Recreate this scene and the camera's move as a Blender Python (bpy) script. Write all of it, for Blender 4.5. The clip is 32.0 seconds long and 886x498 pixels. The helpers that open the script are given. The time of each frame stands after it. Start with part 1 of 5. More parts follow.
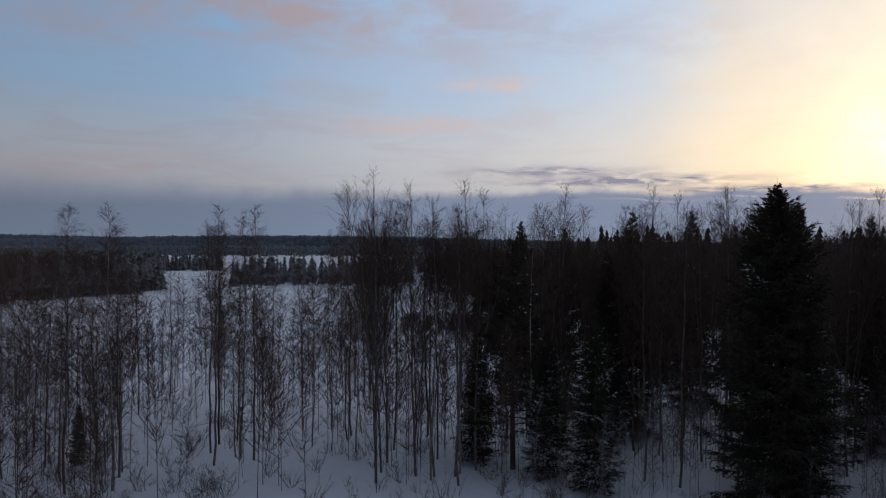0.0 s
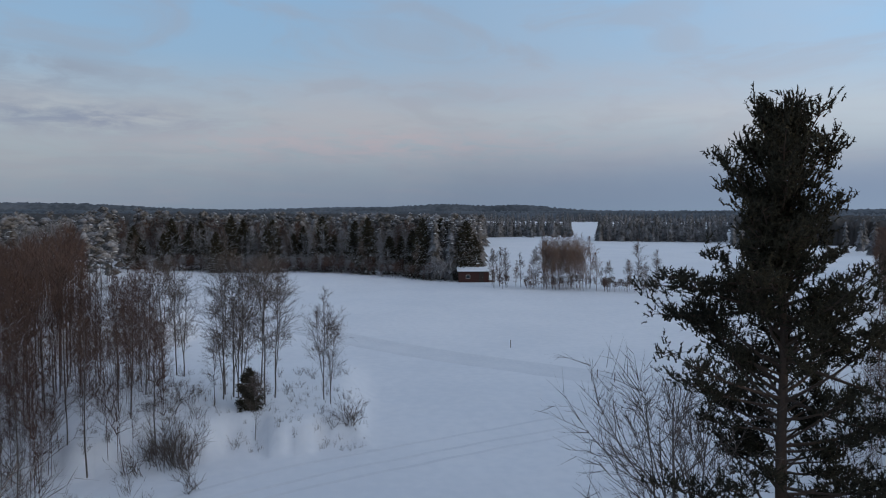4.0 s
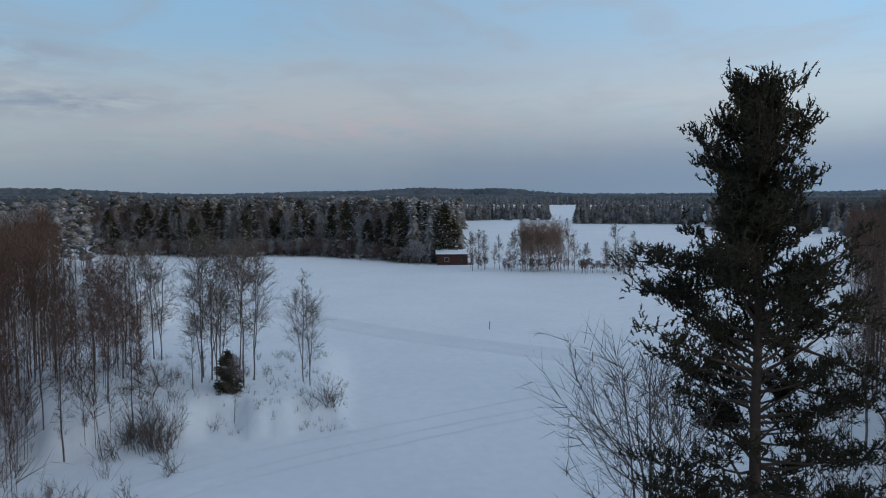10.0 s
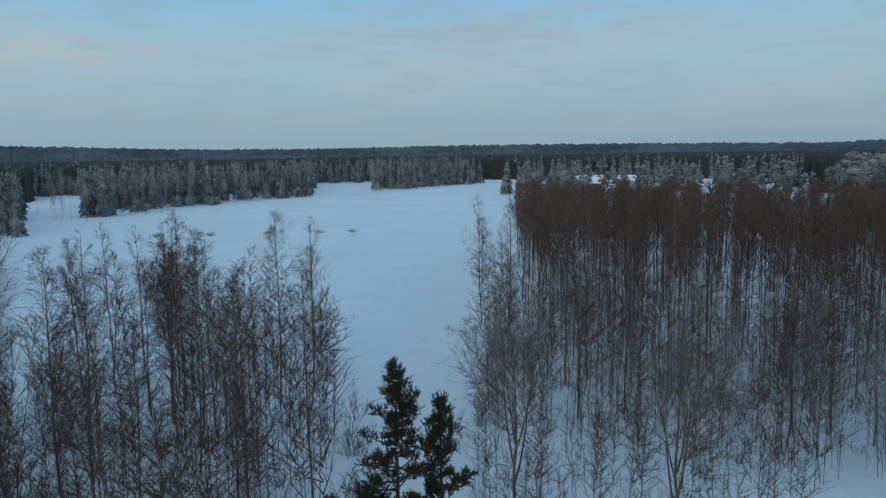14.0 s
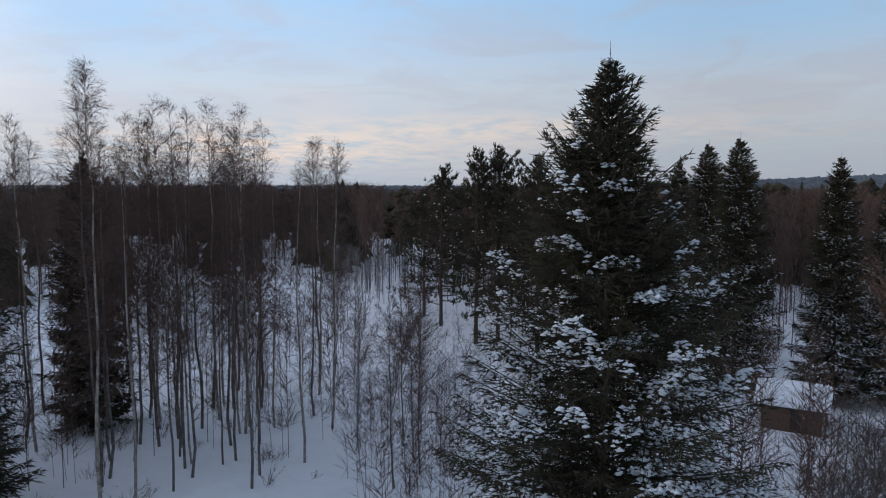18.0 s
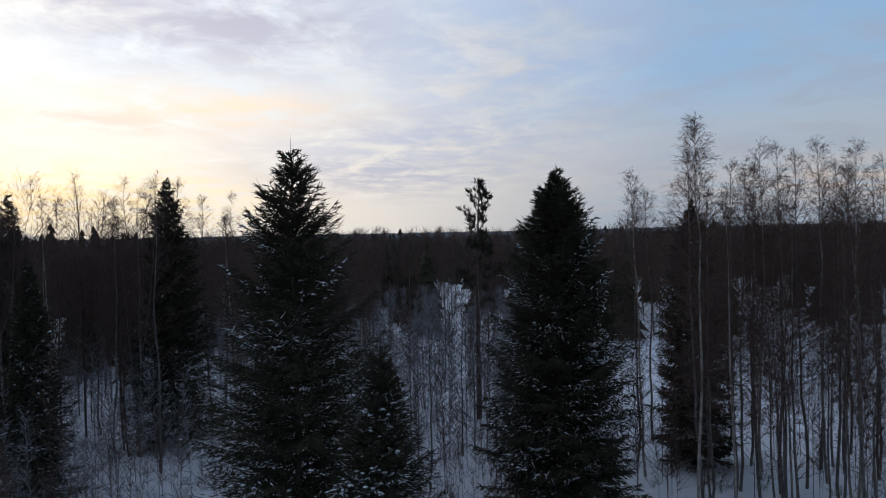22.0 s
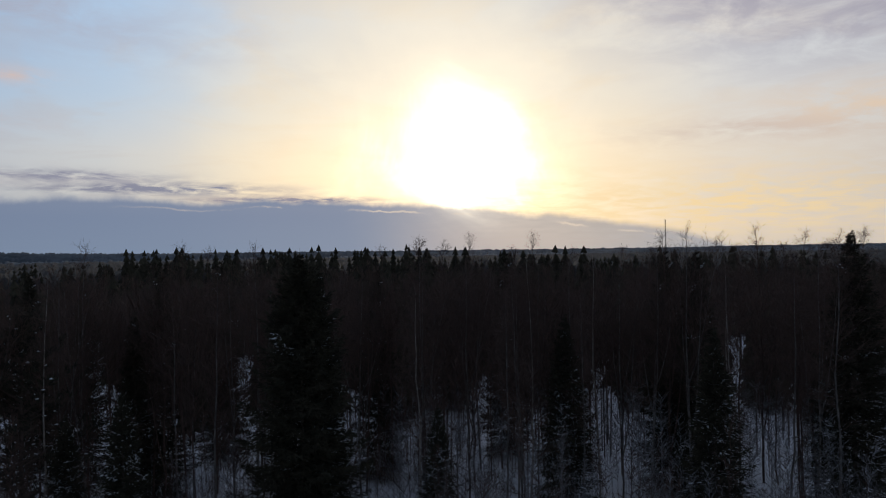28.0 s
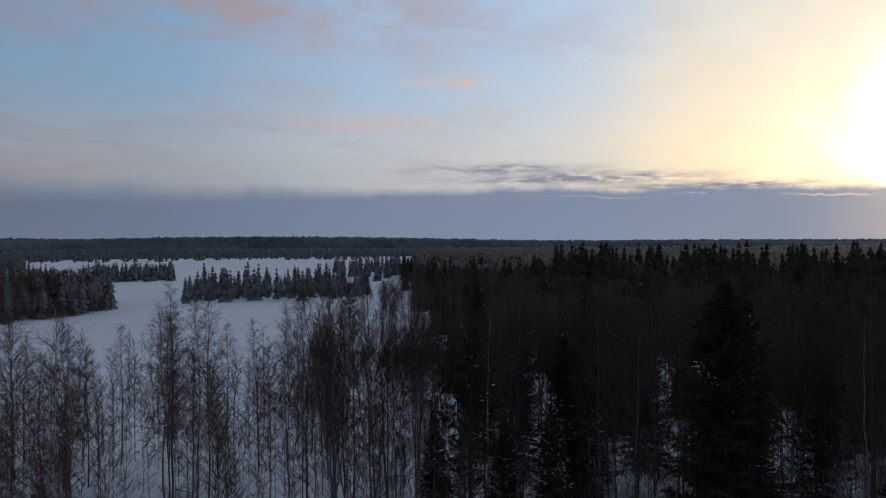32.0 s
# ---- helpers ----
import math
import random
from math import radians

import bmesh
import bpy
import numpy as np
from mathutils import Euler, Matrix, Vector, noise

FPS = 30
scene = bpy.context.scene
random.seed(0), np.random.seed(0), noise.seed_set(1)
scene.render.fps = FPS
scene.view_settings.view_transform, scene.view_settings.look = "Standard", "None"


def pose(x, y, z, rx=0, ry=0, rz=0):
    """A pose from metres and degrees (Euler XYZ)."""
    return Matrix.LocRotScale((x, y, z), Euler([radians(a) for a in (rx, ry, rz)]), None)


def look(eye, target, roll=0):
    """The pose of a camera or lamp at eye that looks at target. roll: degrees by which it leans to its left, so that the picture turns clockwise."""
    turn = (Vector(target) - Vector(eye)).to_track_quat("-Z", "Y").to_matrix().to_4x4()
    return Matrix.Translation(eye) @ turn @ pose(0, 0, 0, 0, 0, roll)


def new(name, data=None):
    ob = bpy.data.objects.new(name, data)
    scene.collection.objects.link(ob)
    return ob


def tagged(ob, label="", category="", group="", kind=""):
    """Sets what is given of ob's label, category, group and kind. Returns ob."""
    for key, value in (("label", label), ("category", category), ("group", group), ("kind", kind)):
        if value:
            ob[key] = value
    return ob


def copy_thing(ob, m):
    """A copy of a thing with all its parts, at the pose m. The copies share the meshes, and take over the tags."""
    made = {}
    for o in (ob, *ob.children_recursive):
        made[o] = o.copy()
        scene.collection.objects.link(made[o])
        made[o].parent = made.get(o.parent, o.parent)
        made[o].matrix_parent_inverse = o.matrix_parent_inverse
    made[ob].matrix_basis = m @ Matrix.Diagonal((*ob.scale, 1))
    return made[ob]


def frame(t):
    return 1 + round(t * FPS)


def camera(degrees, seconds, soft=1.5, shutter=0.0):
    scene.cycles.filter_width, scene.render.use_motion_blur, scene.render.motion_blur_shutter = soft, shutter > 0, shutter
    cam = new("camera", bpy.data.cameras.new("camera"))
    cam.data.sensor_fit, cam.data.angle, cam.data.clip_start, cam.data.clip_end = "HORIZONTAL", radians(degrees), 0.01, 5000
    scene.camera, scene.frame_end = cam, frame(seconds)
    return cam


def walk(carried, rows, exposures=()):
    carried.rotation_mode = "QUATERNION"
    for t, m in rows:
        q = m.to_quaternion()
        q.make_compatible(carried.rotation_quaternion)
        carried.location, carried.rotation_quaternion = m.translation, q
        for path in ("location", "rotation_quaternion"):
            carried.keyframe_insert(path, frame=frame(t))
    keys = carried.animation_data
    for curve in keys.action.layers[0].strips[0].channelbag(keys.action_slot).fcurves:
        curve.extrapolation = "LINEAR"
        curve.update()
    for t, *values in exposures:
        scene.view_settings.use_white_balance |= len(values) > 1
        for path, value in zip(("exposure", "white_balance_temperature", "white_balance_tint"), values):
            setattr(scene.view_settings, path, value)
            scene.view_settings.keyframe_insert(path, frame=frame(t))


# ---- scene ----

# camera: a hovering drone that turns once round and rises at the end
LENS = 61.6
PATH = [
    (0, 0.0, 0.0, 15.00, 0.00, -0.21, -0.10),
    (0.5, 0.0, 0.0, 14.98, 8.23, -0.38, -0.26),
    (1, 0.0, 0.0, 15.02, 17.09, -0.72, -0.43),
    (1.5, 0.0, 0.0, 15.00, 28.76, -1.28, -0.58),
    (2, 0.0, 0.0, 14.93, 42.09, -2.17, -0.46),
    (2.5, 0.0, 0.0, 14.78, 55.97, -2.82, -0.43),
    (3, 0.0, 0.0, 14.78, 67.89, -1.91, -0.45),
    (3.5, 0.0, 0.0, 14.73, 76.96, -2.52, -0.09),
    (5.5, 0.0, 0.0, 14.69, 77.24, -3.24, -0.09),
    (6, 0.0, 0.0, 14.74, 76.54, -3.44, 0.22),
    (6.5, 0.0, 0.0, 14.72, 75.64, -3.23, 0.02),
    (7, 0.0, 0.0, 14.61, 75.63, -3.28, 0.01),
    (7.5, 0.0, 0.0, 14.54, 75.62, -3.35, 0.30),
    (8, 0.0, 0.0, 14.46, 75.47, -3.43, 0.28),
    (8.5, 0.0, 0.0, 14.41, 75.21, -3.71, 0.29),
    (9, 0.0, 0.0, 14.46, 75.14, -4.01, 0.18),
    (9.5, 0.0, 0.0, 14.51, 74.96, -3.76, 0.24),
    (10, 0.0, 0.0, 14.53, 75.58, -4.07, 0.15),
    (10.5, 0.0, 0.0, 14.54, 83.60, -4.41, 0.19),
    (11, 0.0, 0.0, 14.53, 94.23, -5.07, -0.03),
    (11.5, 0.0, 0.0, 14.56, 104.91, -6.13, -0.29),
    (12, 0.0, 0.0, 14.55, 115.89, -6.55, -0.09),
    (12.5, 0.0, 0.0, 14.67, 126.60, -6.67, 0.00),
    (13, 0.0, 0.0, 14.87, 136.17, -7.13, 0.00),
    (13.5, 0.0, 0.0, 14.97, 145.42, -7.48, 0.43),
    (14, 0.0, 0.0, 15.17, 154.15, -7.33, 0.84),
    (14.5, 0.0, 0.0, 15.17, 163.47, -7.21, 1.38),
    (16.5, 0.0, 0.0, 15.47, 203.68, -6.96, -0.29),
    (17, 0.0, 0.0, 15.12, 212.91, -5.66, -0.23),
    (17.5, 0.0, 0.0, 14.82, 222.24, -4.84, -0.16),
    (18, 0.0, 0.0, 14.79, 231.56, -4.70, -0.03),
    (18.5, 0.0, 0.0, 14.81, 240.66, -4.17, -0.01),
    (19, 0.0, 0.0, 14.83, 249.66, -3.68, 0.00),
    (19.5, 0.0, 0.0, 14.87, 258.48, -3.19, 0.49),
    (20, 0.0, 0.0, 14.81, 267.53, -2.73, 0.57),
    (20.5, 0.0, 0.0, 14.82, 274.13, -2.89, 1.00),
    (21, 0.0, 0.0, 14.80, 274.20, -2.24, 1.17),
    (21.5, 0.0, 0.0, 14.82, 274.08, -1.54, 1.10),
    (22, 0.0, 0.0, 15.07, 275.80, -1.13, 1.27),
    (22.5, 0.0, 0.0, 15.41, 279.15, -0.71, 1.52),
    (23, 0.0, 0.0, 15.71, 282.89, -0.44, 1.45),
    (23.5, 0.0, 0.0, 16.01, 286.73, -0.42, 1.48),
    (24, 0.0, 0.0, 16.35, 291.03, -0.35, 1.59),
    (24.5, 0.0, 0.0, 16.64, 295.23, -0.46, 1.33),
    (25, 0.0, 0.0, 16.91, 299.54, -0.34, 1.28),
    (25.5, 0.0, 0.0, 17.20, 303.97, -0.29, 1.48),
    (27.5, 0.0, 0.0, 18.35, 320.91, -0.06, 0.51),
    (28, 0.0, 0.0, 18.63, 324.89, 0.26, 0.96),
    (28.5, 0.0, 0.0, 18.88, 329.05, 0.42, 1.07),
    (29, 0.0, 0.0, 19.20, 333.02, 0.04, 0.71),
    (29.5, 0.0, 0.0, 19.51, 336.98, -0.04, 0.54),
    (30, 0.0, 0.0, 19.77, 340.92, -0.04, 0.55),
    (30.5, 0.0, 0.0, 20.07, 344.82, -0.23, 0.47),
    (31, 0.0, 0.0, 20.32, 348.77, -0.52, 0.39),
    (31.5, 0.0, 0.0, 20.60, 352.71, -1.00, 0.26),
    (32, 0.0, 0.0, 20.83, 356.63, -0.38, 0.40),
]
cam = camera(LENS, 32.0, soft=1.1)
walk(cam, [(t, pose(x, y, z, 90 + p, r, w)) for t, x, y, z, w, p, r in PATH],
     exposures=[(0, -0.95, 6950, 19), (1, -0.7, 7050, 19), (2, -0.2, 6850, 20), (3, -0.12, 6800, 15), (10, -0.06, 6650, 7), (11, 0.0, 6350, 0), (12, 0.0, 6100, -5), (14.5, 0.0, 5850, -8), (16.5, 0.22, 6800, 13),
                (19, 0.05, 6900, 15), (20.5, -0.2, 6650, 14), (23, -0.5, 6500, 13), (25, -0.7, 6650, 13), (28, -1.05, 6650, 15), (32, -1.0, 6800, 16)])

# ---- light ----
SUN_AZ, SUN_EL = 324.5, 6.5


def toward(az, el=0.0):
    """Unit vector at an azimuth (degrees, counter-clockwise from +y) and elevation."""
    a, e = radians(az), radians(el)
    return Vector((-math.sin(a) * math.cos(e), math.cos(a) * math.cos(e), math.sin(e)))


def nd(tree, kind, **sets):
    n = tree.nodes.new(kind)
    for k, v in sets.items():
        if k == "ins":
            for i, val in v.items():
                if hasattr(val, "is_linked"):
                    tree.links.new(val, n.inputs[i])
                else:
                    n.inputs[i].default_value = val
        elif k == "op":
            n.operation = v
        elif k == "data_type":
            n.data_type = v
        elif k == "blend":
            n.blend_type = v
    return n


def mth(tree, op, a, b=0.0, c=0.0, clamp=False):
    n = nd(tree, "ShaderNodeMath", op=op, ins={0: a, 1: b, 2: c})
    n.use_clamp = clamp
    return n.outputs[0]


def ramp(tree, fac, stops, smooth=False):
    n = tree.nodes.new("ShaderNodeValToRGB")
    tree.links.new(fac, n.inputs[0])
    cr = n.color_ramp
    cr.interpolation = "EASE" if smooth else "LINEAR"
    while len(cr.elements) < len(stops):
        cr.elements.new(0.5)
    for e, (p, c) in zip(cr.elements, stops):
        e.position = p
        e.color = (*c, 1) if len(c) == 3 else c
    return n.outputs[0]


def mixc(tree, fac, a, b, blend="MIX"):
    n = tree.nodes.new("ShaderNodeMix")
    n.data_type, n.blend_type, n.clamp_factor = "RGBA", blend, True
    for i, val in ((0, fac), (6, a), (7, b)):
        if hasattr(val, "is_linked"):
            tree.links.new(val, n.inputs[i])
        else:
            n.inputs[i].default_value = val if i == 0 else (*val, 1)
    return n.outputs[2]


def smooth(tree, x, lo, hi):
    n = tree.nodes.new("ShaderNodeMapRange")
    n.interpolation_type = "SMOOTHSTEP"
    for i, val in ((0, x), (1, lo), (2, hi)):
        if hasattr(val, "is_linked"):
            tree.links.new(val, n.inputs[i])
        else:
            n.inputs[i].default_value = val
    return n.outputs[0]


def make_world():
    world = bpy.data.worlds.new("winter_evening_sky")
    scene.world = world
    world.use_nodes = True
    t = world.node_tree
    t.nodes.clear()
    sky = t.nodes.new("ShaderNodeTexSky")
    sky.sky_type = "NISHITA"
    sky.sun_disc = False
    sky.sun_elevation, sky.sun_rotation = radians(SUN_EL), radians(360 - SUN_AZ)
    sky.air_density, sky.dust_density, sky.ozone_density = 1.0, 1.5, 2.0
    way = t.nodes.new("ShaderNodeTexCoord").outputs["Generated"]
    sep = t.nodes.new("ShaderNodeSeparateXYZ")
    t.links.new(way, sep.inputs[0])
    x, y, z = sep.outputs

    def along(v):
        n = t.nodes.new("ShaderNodeVectorMath")
        n.operation = "DOT_PRODUCT"
        t.links.new(way, n.inputs[0])
        n.inputs[1].default_value = v
        return n.outputs["Value"]

    sun = along(toward(SUN_AZ, SUN_EL))
    torn = nd(t, "ShaderNodeTexNoise", ins={"Vector": way, "Scale": 5.0, "Detail": 5.0, "Roughness": 0.6, "Distortion": 0.7})
    sun = mth(t, "ADD", sun, mth(t, "MULTIPLY_ADD", torn.outputs[0], 0.026, -0.014))
    # clear sky: pale towards the horizon, blue overhead
    zc = mth(t, "MAXIMUM", z, 0.0)
    base = ramp(t, zc, [(0.0, (0.31, 0.38, 0.46)), (0.07, (0.36, 0.44, 0.52)), (0.13, (0.40, 0.49, 0.585)),
                        (0.20, (0.29, 0.48, 0.70)), (0.36, (0.23, 0.47, 0.78)), (0.5, (0.24, 0.36, 0.52)), (1.0, (0.24, 0.29, 0.40))])
    # warm light spreads round the sun
    warm = ramp(t, mth(t, "MULTIPLY_ADD", sun, 0.5, 0.5), [(0.0, (0, 0, 0)), (0.80, (0.0, 0.0, 0.0)), (0.905, (0.08, 0.06, 0.03)), (0.967, (0.17, 0.13, 0.05)),
                       (0.989, (0.31, 0.22, 0.05)), (0.9965, (0.50, 0.38, 0.14)), (1.0, (0.9, 0.8, 0.5))], True)
    # soft high clouds on a plane overhead
    h = mth(t, "ADD", zc, 0.10)
    cv = t.nodes.new("ShaderNodeCombineXYZ")
    t.links.new(mth(t, "DIVIDE", x, h), cv.inputs[0])
    t.links.new(mth(t, "DIVIDE", y, h), cv.inputs[1])
    no = nd(t, "ShaderNodeTexNoise", ins={"Vector": cv.outputs[0], "Scale": 0.55, "Detail": 7.0, "Roughness": 0.52, "Distortion": 0.5})
    cl = smooth(t, no.outputs[0], 0.45, 0.75)
    no2 = nd(t, "ShaderNodeTexNoise", ins={"Vector": cv.outputs[0], "Scale": 1.6, "Detail": 6.0, "Roughness": 0.55, "Distortion": 0.8})
    cl2 = smooth(t, no2.outputs[0], 0.46, 0.66)
    ccol = ramp(t, zc, [(0.0, (0.45, 0.43, 0.47)), (0.12, (0.48, 0.46, 0.50)), (0.3, (0.40, 0.47, 0.56)), (1.0, (0.22, 0.28, 0.38))])
    sky1 = mixc(t, mth(t, "MULTIPLY", cl, 0.45), base, ccol)
    sky1 = mixc(t, mth(t, "MULTIPLY", cl2, 0.38), sky1, (0.35, 0.385, 0.465))
    sky1 = mixc(t, 1.0, sky1, warm, "ADD")
    sky1 = mixc(t, mth(t, "MULTIPLY", smooth(t, sun, 0.90, 0.997), 0.45), sky1, (0.98, 0.80, 0.46))
    # the sun's veil
    core = mth(t, "POWER", mth(t, "MAXIMUM", sun, 0.0), 620.0)
    sky1 = mixc(t, 1.0, sky1, mixc(t, core, (0, 0, 0), (1.8, 1.65, 1.15)), "ADD")
    for az, el, tight, k in ((329.0, 5.6, 800.0, 0.9), (320.5, 6.0, 700.0, 0.8), (324.0, 9.0, 520.0, 0.35)):
        lobe = mth(t, "POWER", mth(t, "MAXIMUM", mth(t, "ADD", along(toward(az, el)), mth(t, "MULTIPLY_ADD", torn.outputs[0], 0.012, -0.007)), 0.0), tight)
        sky1 = mixc(t, 1.0, sky1, mixc(t, lobe, (0, 0, 0), (k, k * 0.9, k * 0.6)), "ADD")
    nis = t.nodes.new("ShaderNodeMix")
    nis.data_type, nis.blend_type = "RGBA", "MULTIPLY"
    nis.inputs[0].default_value = 1.0
    t.links.new(sky.outputs[0], nis.inputs[6])
    nis.inputs[7].default_value = (0.010, 0.010, 0.010, 1)
    sky1 = mixc(t, 1.0, sky1, nis.outputs[2], "ADD")
    # thin high veil that the sun lights from below
    veil = along(toward(288, 14))
    sky1 = mixc(t, mth(t, "MULTIPLY", smooth(t, veil, 0.86, 0.99), 0.42), sky1, (0.93, 0.80, 0.60))
    # single clouds: azimuth, elevation, half width and height in degrees, colour, weight
    nw = nd(t, "ShaderNodeTexNoise", ins={"Vector": cv.outputs[0], "Scale": 3.4, "Detail": 8.0, "Roughness": 0.62, "Distortion": 0.4})
    for az, el, w, hh, col, k in ((290, 15.5, 13, 3.4, (0.42, 0.42, 0.49), 0.9), (300, 18.5, 11, 3.2, (0.41, 0.41, 0.48), 1.1), (281, 4.6, 11, 1.8, (0.42, 0.44, 0.51), 1.1), (276, 7.5, 12, 2.2, (0.42, 0.46, 0.56), 0.8), (268, 14.0, 12, 6.0, (0.34, 0.47, 0.68), 0.7), (301, 8.5, 9, 1.0, (0.55, 0.45, 0.42), 0.5), (304, 3.2, 15, 2.4, (0.95, 0.74, 0.40), 0.9), (292, 9.5, 9, 1.6, (0.85, 0.66, 0.45), 0.7),
                                  (12, 17.5, 22, 2.6, (0.44, 0.40, 0.44), 0.9), (346, 4.9, 8, 0.42, (0.27, 0.29, 0.37), 1.6), (337, 4.1, 7, 0.3, (0.33, 0.31, 0.36), 1.4), (352, 5.7, 6, 0.4, (0.30, 0.32, 0.40), 1.3), (356, 12.2, 3.0, 0.5, (0.72, 0.56, 0.48), 1.0), (1, 9.2, 6, 0.6, (0.62, 0.52, 0.50), 0.8), (24, 5.5, 10, 1.0, (0.45, 0.42, 0.47), 0.8),
                                  (103, 6.5, 9, 1.0, (0.26, 0.33, 0.46), 0.9), (107, 9.5, 8, 1.4, (0.30, 0.38, 0.50), 0.8), (82, 5.2, 16, 1.3, (0.50, 0.47, 0.53), 0.8), (70, 9.0, 22, 1.8, (0.40, 0.46, 0.57), 0.5),
                                  (184, 7.0, 9, 1.2, (0.56, 0.49, 0.50), 0.8), (150, 9.0, 16, 2.0, (0.42, 0.42, 0.48), 0.7), (245, 3.0, 14, 1.4, (0.68, 0.57, 0.48), 0.8), (226, 4.5, 18, 1.1, (0.62, 0.56, 0.51), 0.7)):
        d = toward(az, el)
        side = Vector((-math.cos(radians(az)), -math.sin(radians(az)), 0))
        up = side.cross(d) * -1.0
        u = mth(t, "DIVIDE", along(side), math.sin(radians(w)))
        v = mth(t, "DIVIDE", along(up), math.sin(radians(hh)))
        q = mth(t, "ADD", mth(t, "MULTIPLY", u, u), mth(t, "MULTIPLY", v, v))
        q = mth(t, "ADD", q, mth(t, "MULTIPLY", mth(t, "LESS_THAN", along(d), 0.0), 99.0))
        g = mth(t, "EXPONENT", mth(t, "MULTIPLY", q, -1.0))
        g = mth(t, "MULTIPLY", g, mth(t, "MULTIPLY_ADD", nw.outputs[0], 4.4, -1.6, True), 0.0, True)
        sky1 = mixc(t, mth(t, "MULTIPLY", g, k, 0.0, True), sky1, col)
    # low grey-blue bank of cloud along the horizon, highest at azimuth 20
    c = along(toward(20))
    no3 = nd(t, "ShaderNodeTexNoise", ins={"Vector": way, "Scale": 9.0, "Detail": 6.0, "Roughness": 0.6})
    top = mth(t, "MINIMUM", mth(t, "MULTIPLY", c, 0.1), 0.07)
    top = mth(t, "SUBTRACT", top, mth(t, "MULTIPLY", smooth(t, along(toward(280)), 0.86, 0.985), 0.045))
    top = mth(t, "ADD", top, mth(t, "MULTIPLY_ADD", no3.outputs[0], 0.03, -0.015))
    over = mth(t, "SUBTRACT", z, top)
    soft = mth(t, "MULTIPLY", mth(t, "MAXIMUM", mth(t, "SUBTRACT", 0.86, sun), 0.0), 0.055)
    bank = mth(t, "SUBTRACT", 1.0, smooth(t, over, mth(t, "SUBTRACT", -0.004, soft), mth(t, "ADD", 0.008, soft)))
    bcol = ramp(t, zc, [(0.0, (0.19, 0.27, 0.39)), (0.05, (0.18, 0.25, 0.375)), (0.1, (0.22, 0.275, 0.385))])
    thin = mth(t, "MULTIPLY_ADD", smooth(t, along(toward(300, 2)), 0.84, 0.985), -0.32, 0.95)
    sky1 = mixc(t, mth(t, "MULTIPLY", bank, thin), sky1, bcol)
    # thin bright slits in the bank near the sun
    slit = nd(t, "ShaderNodeTexNoise", ins={"Vector": way, "Scale": 14.0, "Detail": 4.0})
    gap = mth(t, "SUBTRACT", 1.0, smooth(t, mth(t, "ABSOLUTE", mth(t, "ADD", over, 0.008)), 0.0003, 0.0018))
    gap = mth(t, "MULTIPLY", gap, smooth(t, slit.outputs[0], 0.46, 0.58))
    gap = mth(t, "MULTIPLY", gap, smooth(t, sun, 0.90, 0.985))
    sky1 = mixc(t, mth(t, "MULTIPLY", gap, 0.6), sky1, (0.85, 0.72, 0.55))
    # all of it is brighter towards the sun
    gain = ramp(t, mth(t, "MULTIPLY_ADD", sun, 0.5, 0.5), [(0.0, (0.47,) * 3), (0.33, (0.48,) * 3), (0.55, (0.60,) * 3), (0.71, (0.64,) * 3), (0.787, (0.71,) * 3), (0.905, (0.90,) * 3), (1.0, (1.0,) * 3)])
    sky1 = mixc(t, 1.0, sky1, gain, "MULTIPLY")
    bg = nd(t, "ShaderNodeBackground", ins={0: sky1, 1: 2.0})
    out = t.nodes.new("ShaderNodeOutputWorld")
    t.links.new(bg.outputs[0], out.inputs[0])


make_world()
lamp = bpy.data.lights.new("sun", "SUN")
lamp.energy, lamp.angle, lamp.color = 0.4, radians(12), (1.0, 0.82, 0.6)
new("sun", lamp).matrix_world = look(toward(SUN_AZ, SUN_EL) * 100, (0, 0, 0))

# ---- materials ----


def material(name, colour, rough=0.8, vary=None, scale=3.0, fine=40.0, bump=0.0, spread=0.0, metal=0.0, spec=0.3):
    """Two scales of noise mix colour with vary; spread: how far each island differs."""
    m = bpy.data.materials.new(name)
    m.use_nodes = True
    t = m.node_tree
    b = t.nodes["Principled BSDF"]
    b.inputs["Roughness"].default_value = rough
    b.inputs["Metallic"].default_value = metal
    b.inputs["Specular IOR Level"].default_value = spec
    vary = vary or tuple(v * 0.7 for v in colour)
    pos = t.nodes.new("ShaderNodeTexCoord").outputs["Object"]
    n1 = nd(t, "ShaderNodeTexNoise", ins={"Vector": pos, "Scale": scale, "Detail": 5.0, "Roughness": 0.6})
    n2 = nd(t, "ShaderNodeTexNoise", ins={"Vector": pos, "Scale": fine, "Detail": 3.0})
    f = smooth(t, mth(t, "MULTIPLY_ADD", n2.outputs[0], 0.4, mth(t, "MULTIPLY", n1.outputs[0], 0.6)), 0.36, 0.64)
    col = mixc(t, f, colour, vary)
    if spread:
        rnd = t.nodes.new("ShaderNodeNewGeometry").outputs["Random Per Island"]
        k = mth(t, "MULTIPLY_ADD", rnd, spread, 1.0 - spread / 2)
        sc = t.nodes.new("ShaderNodeVectorMath")
        sc.operation = "SCALE"
        t.links.new(col, sc.inputs[0])
        t.links.new(k, sc.inputs["Scale"])
        col = sc.outputs[0]
    t.links.new(col, b.inputs["Base Color"])
    if bump:
        bp = nd(t, "ShaderNodeBump", ins={"Strength": bump, "Distance": 0.03, "Height": mth(t, "ADD", n1.outputs[0], n2.outputs[0])})
        t.links.new(bp.outputs[0], b.inputs["Normal"])
    return m


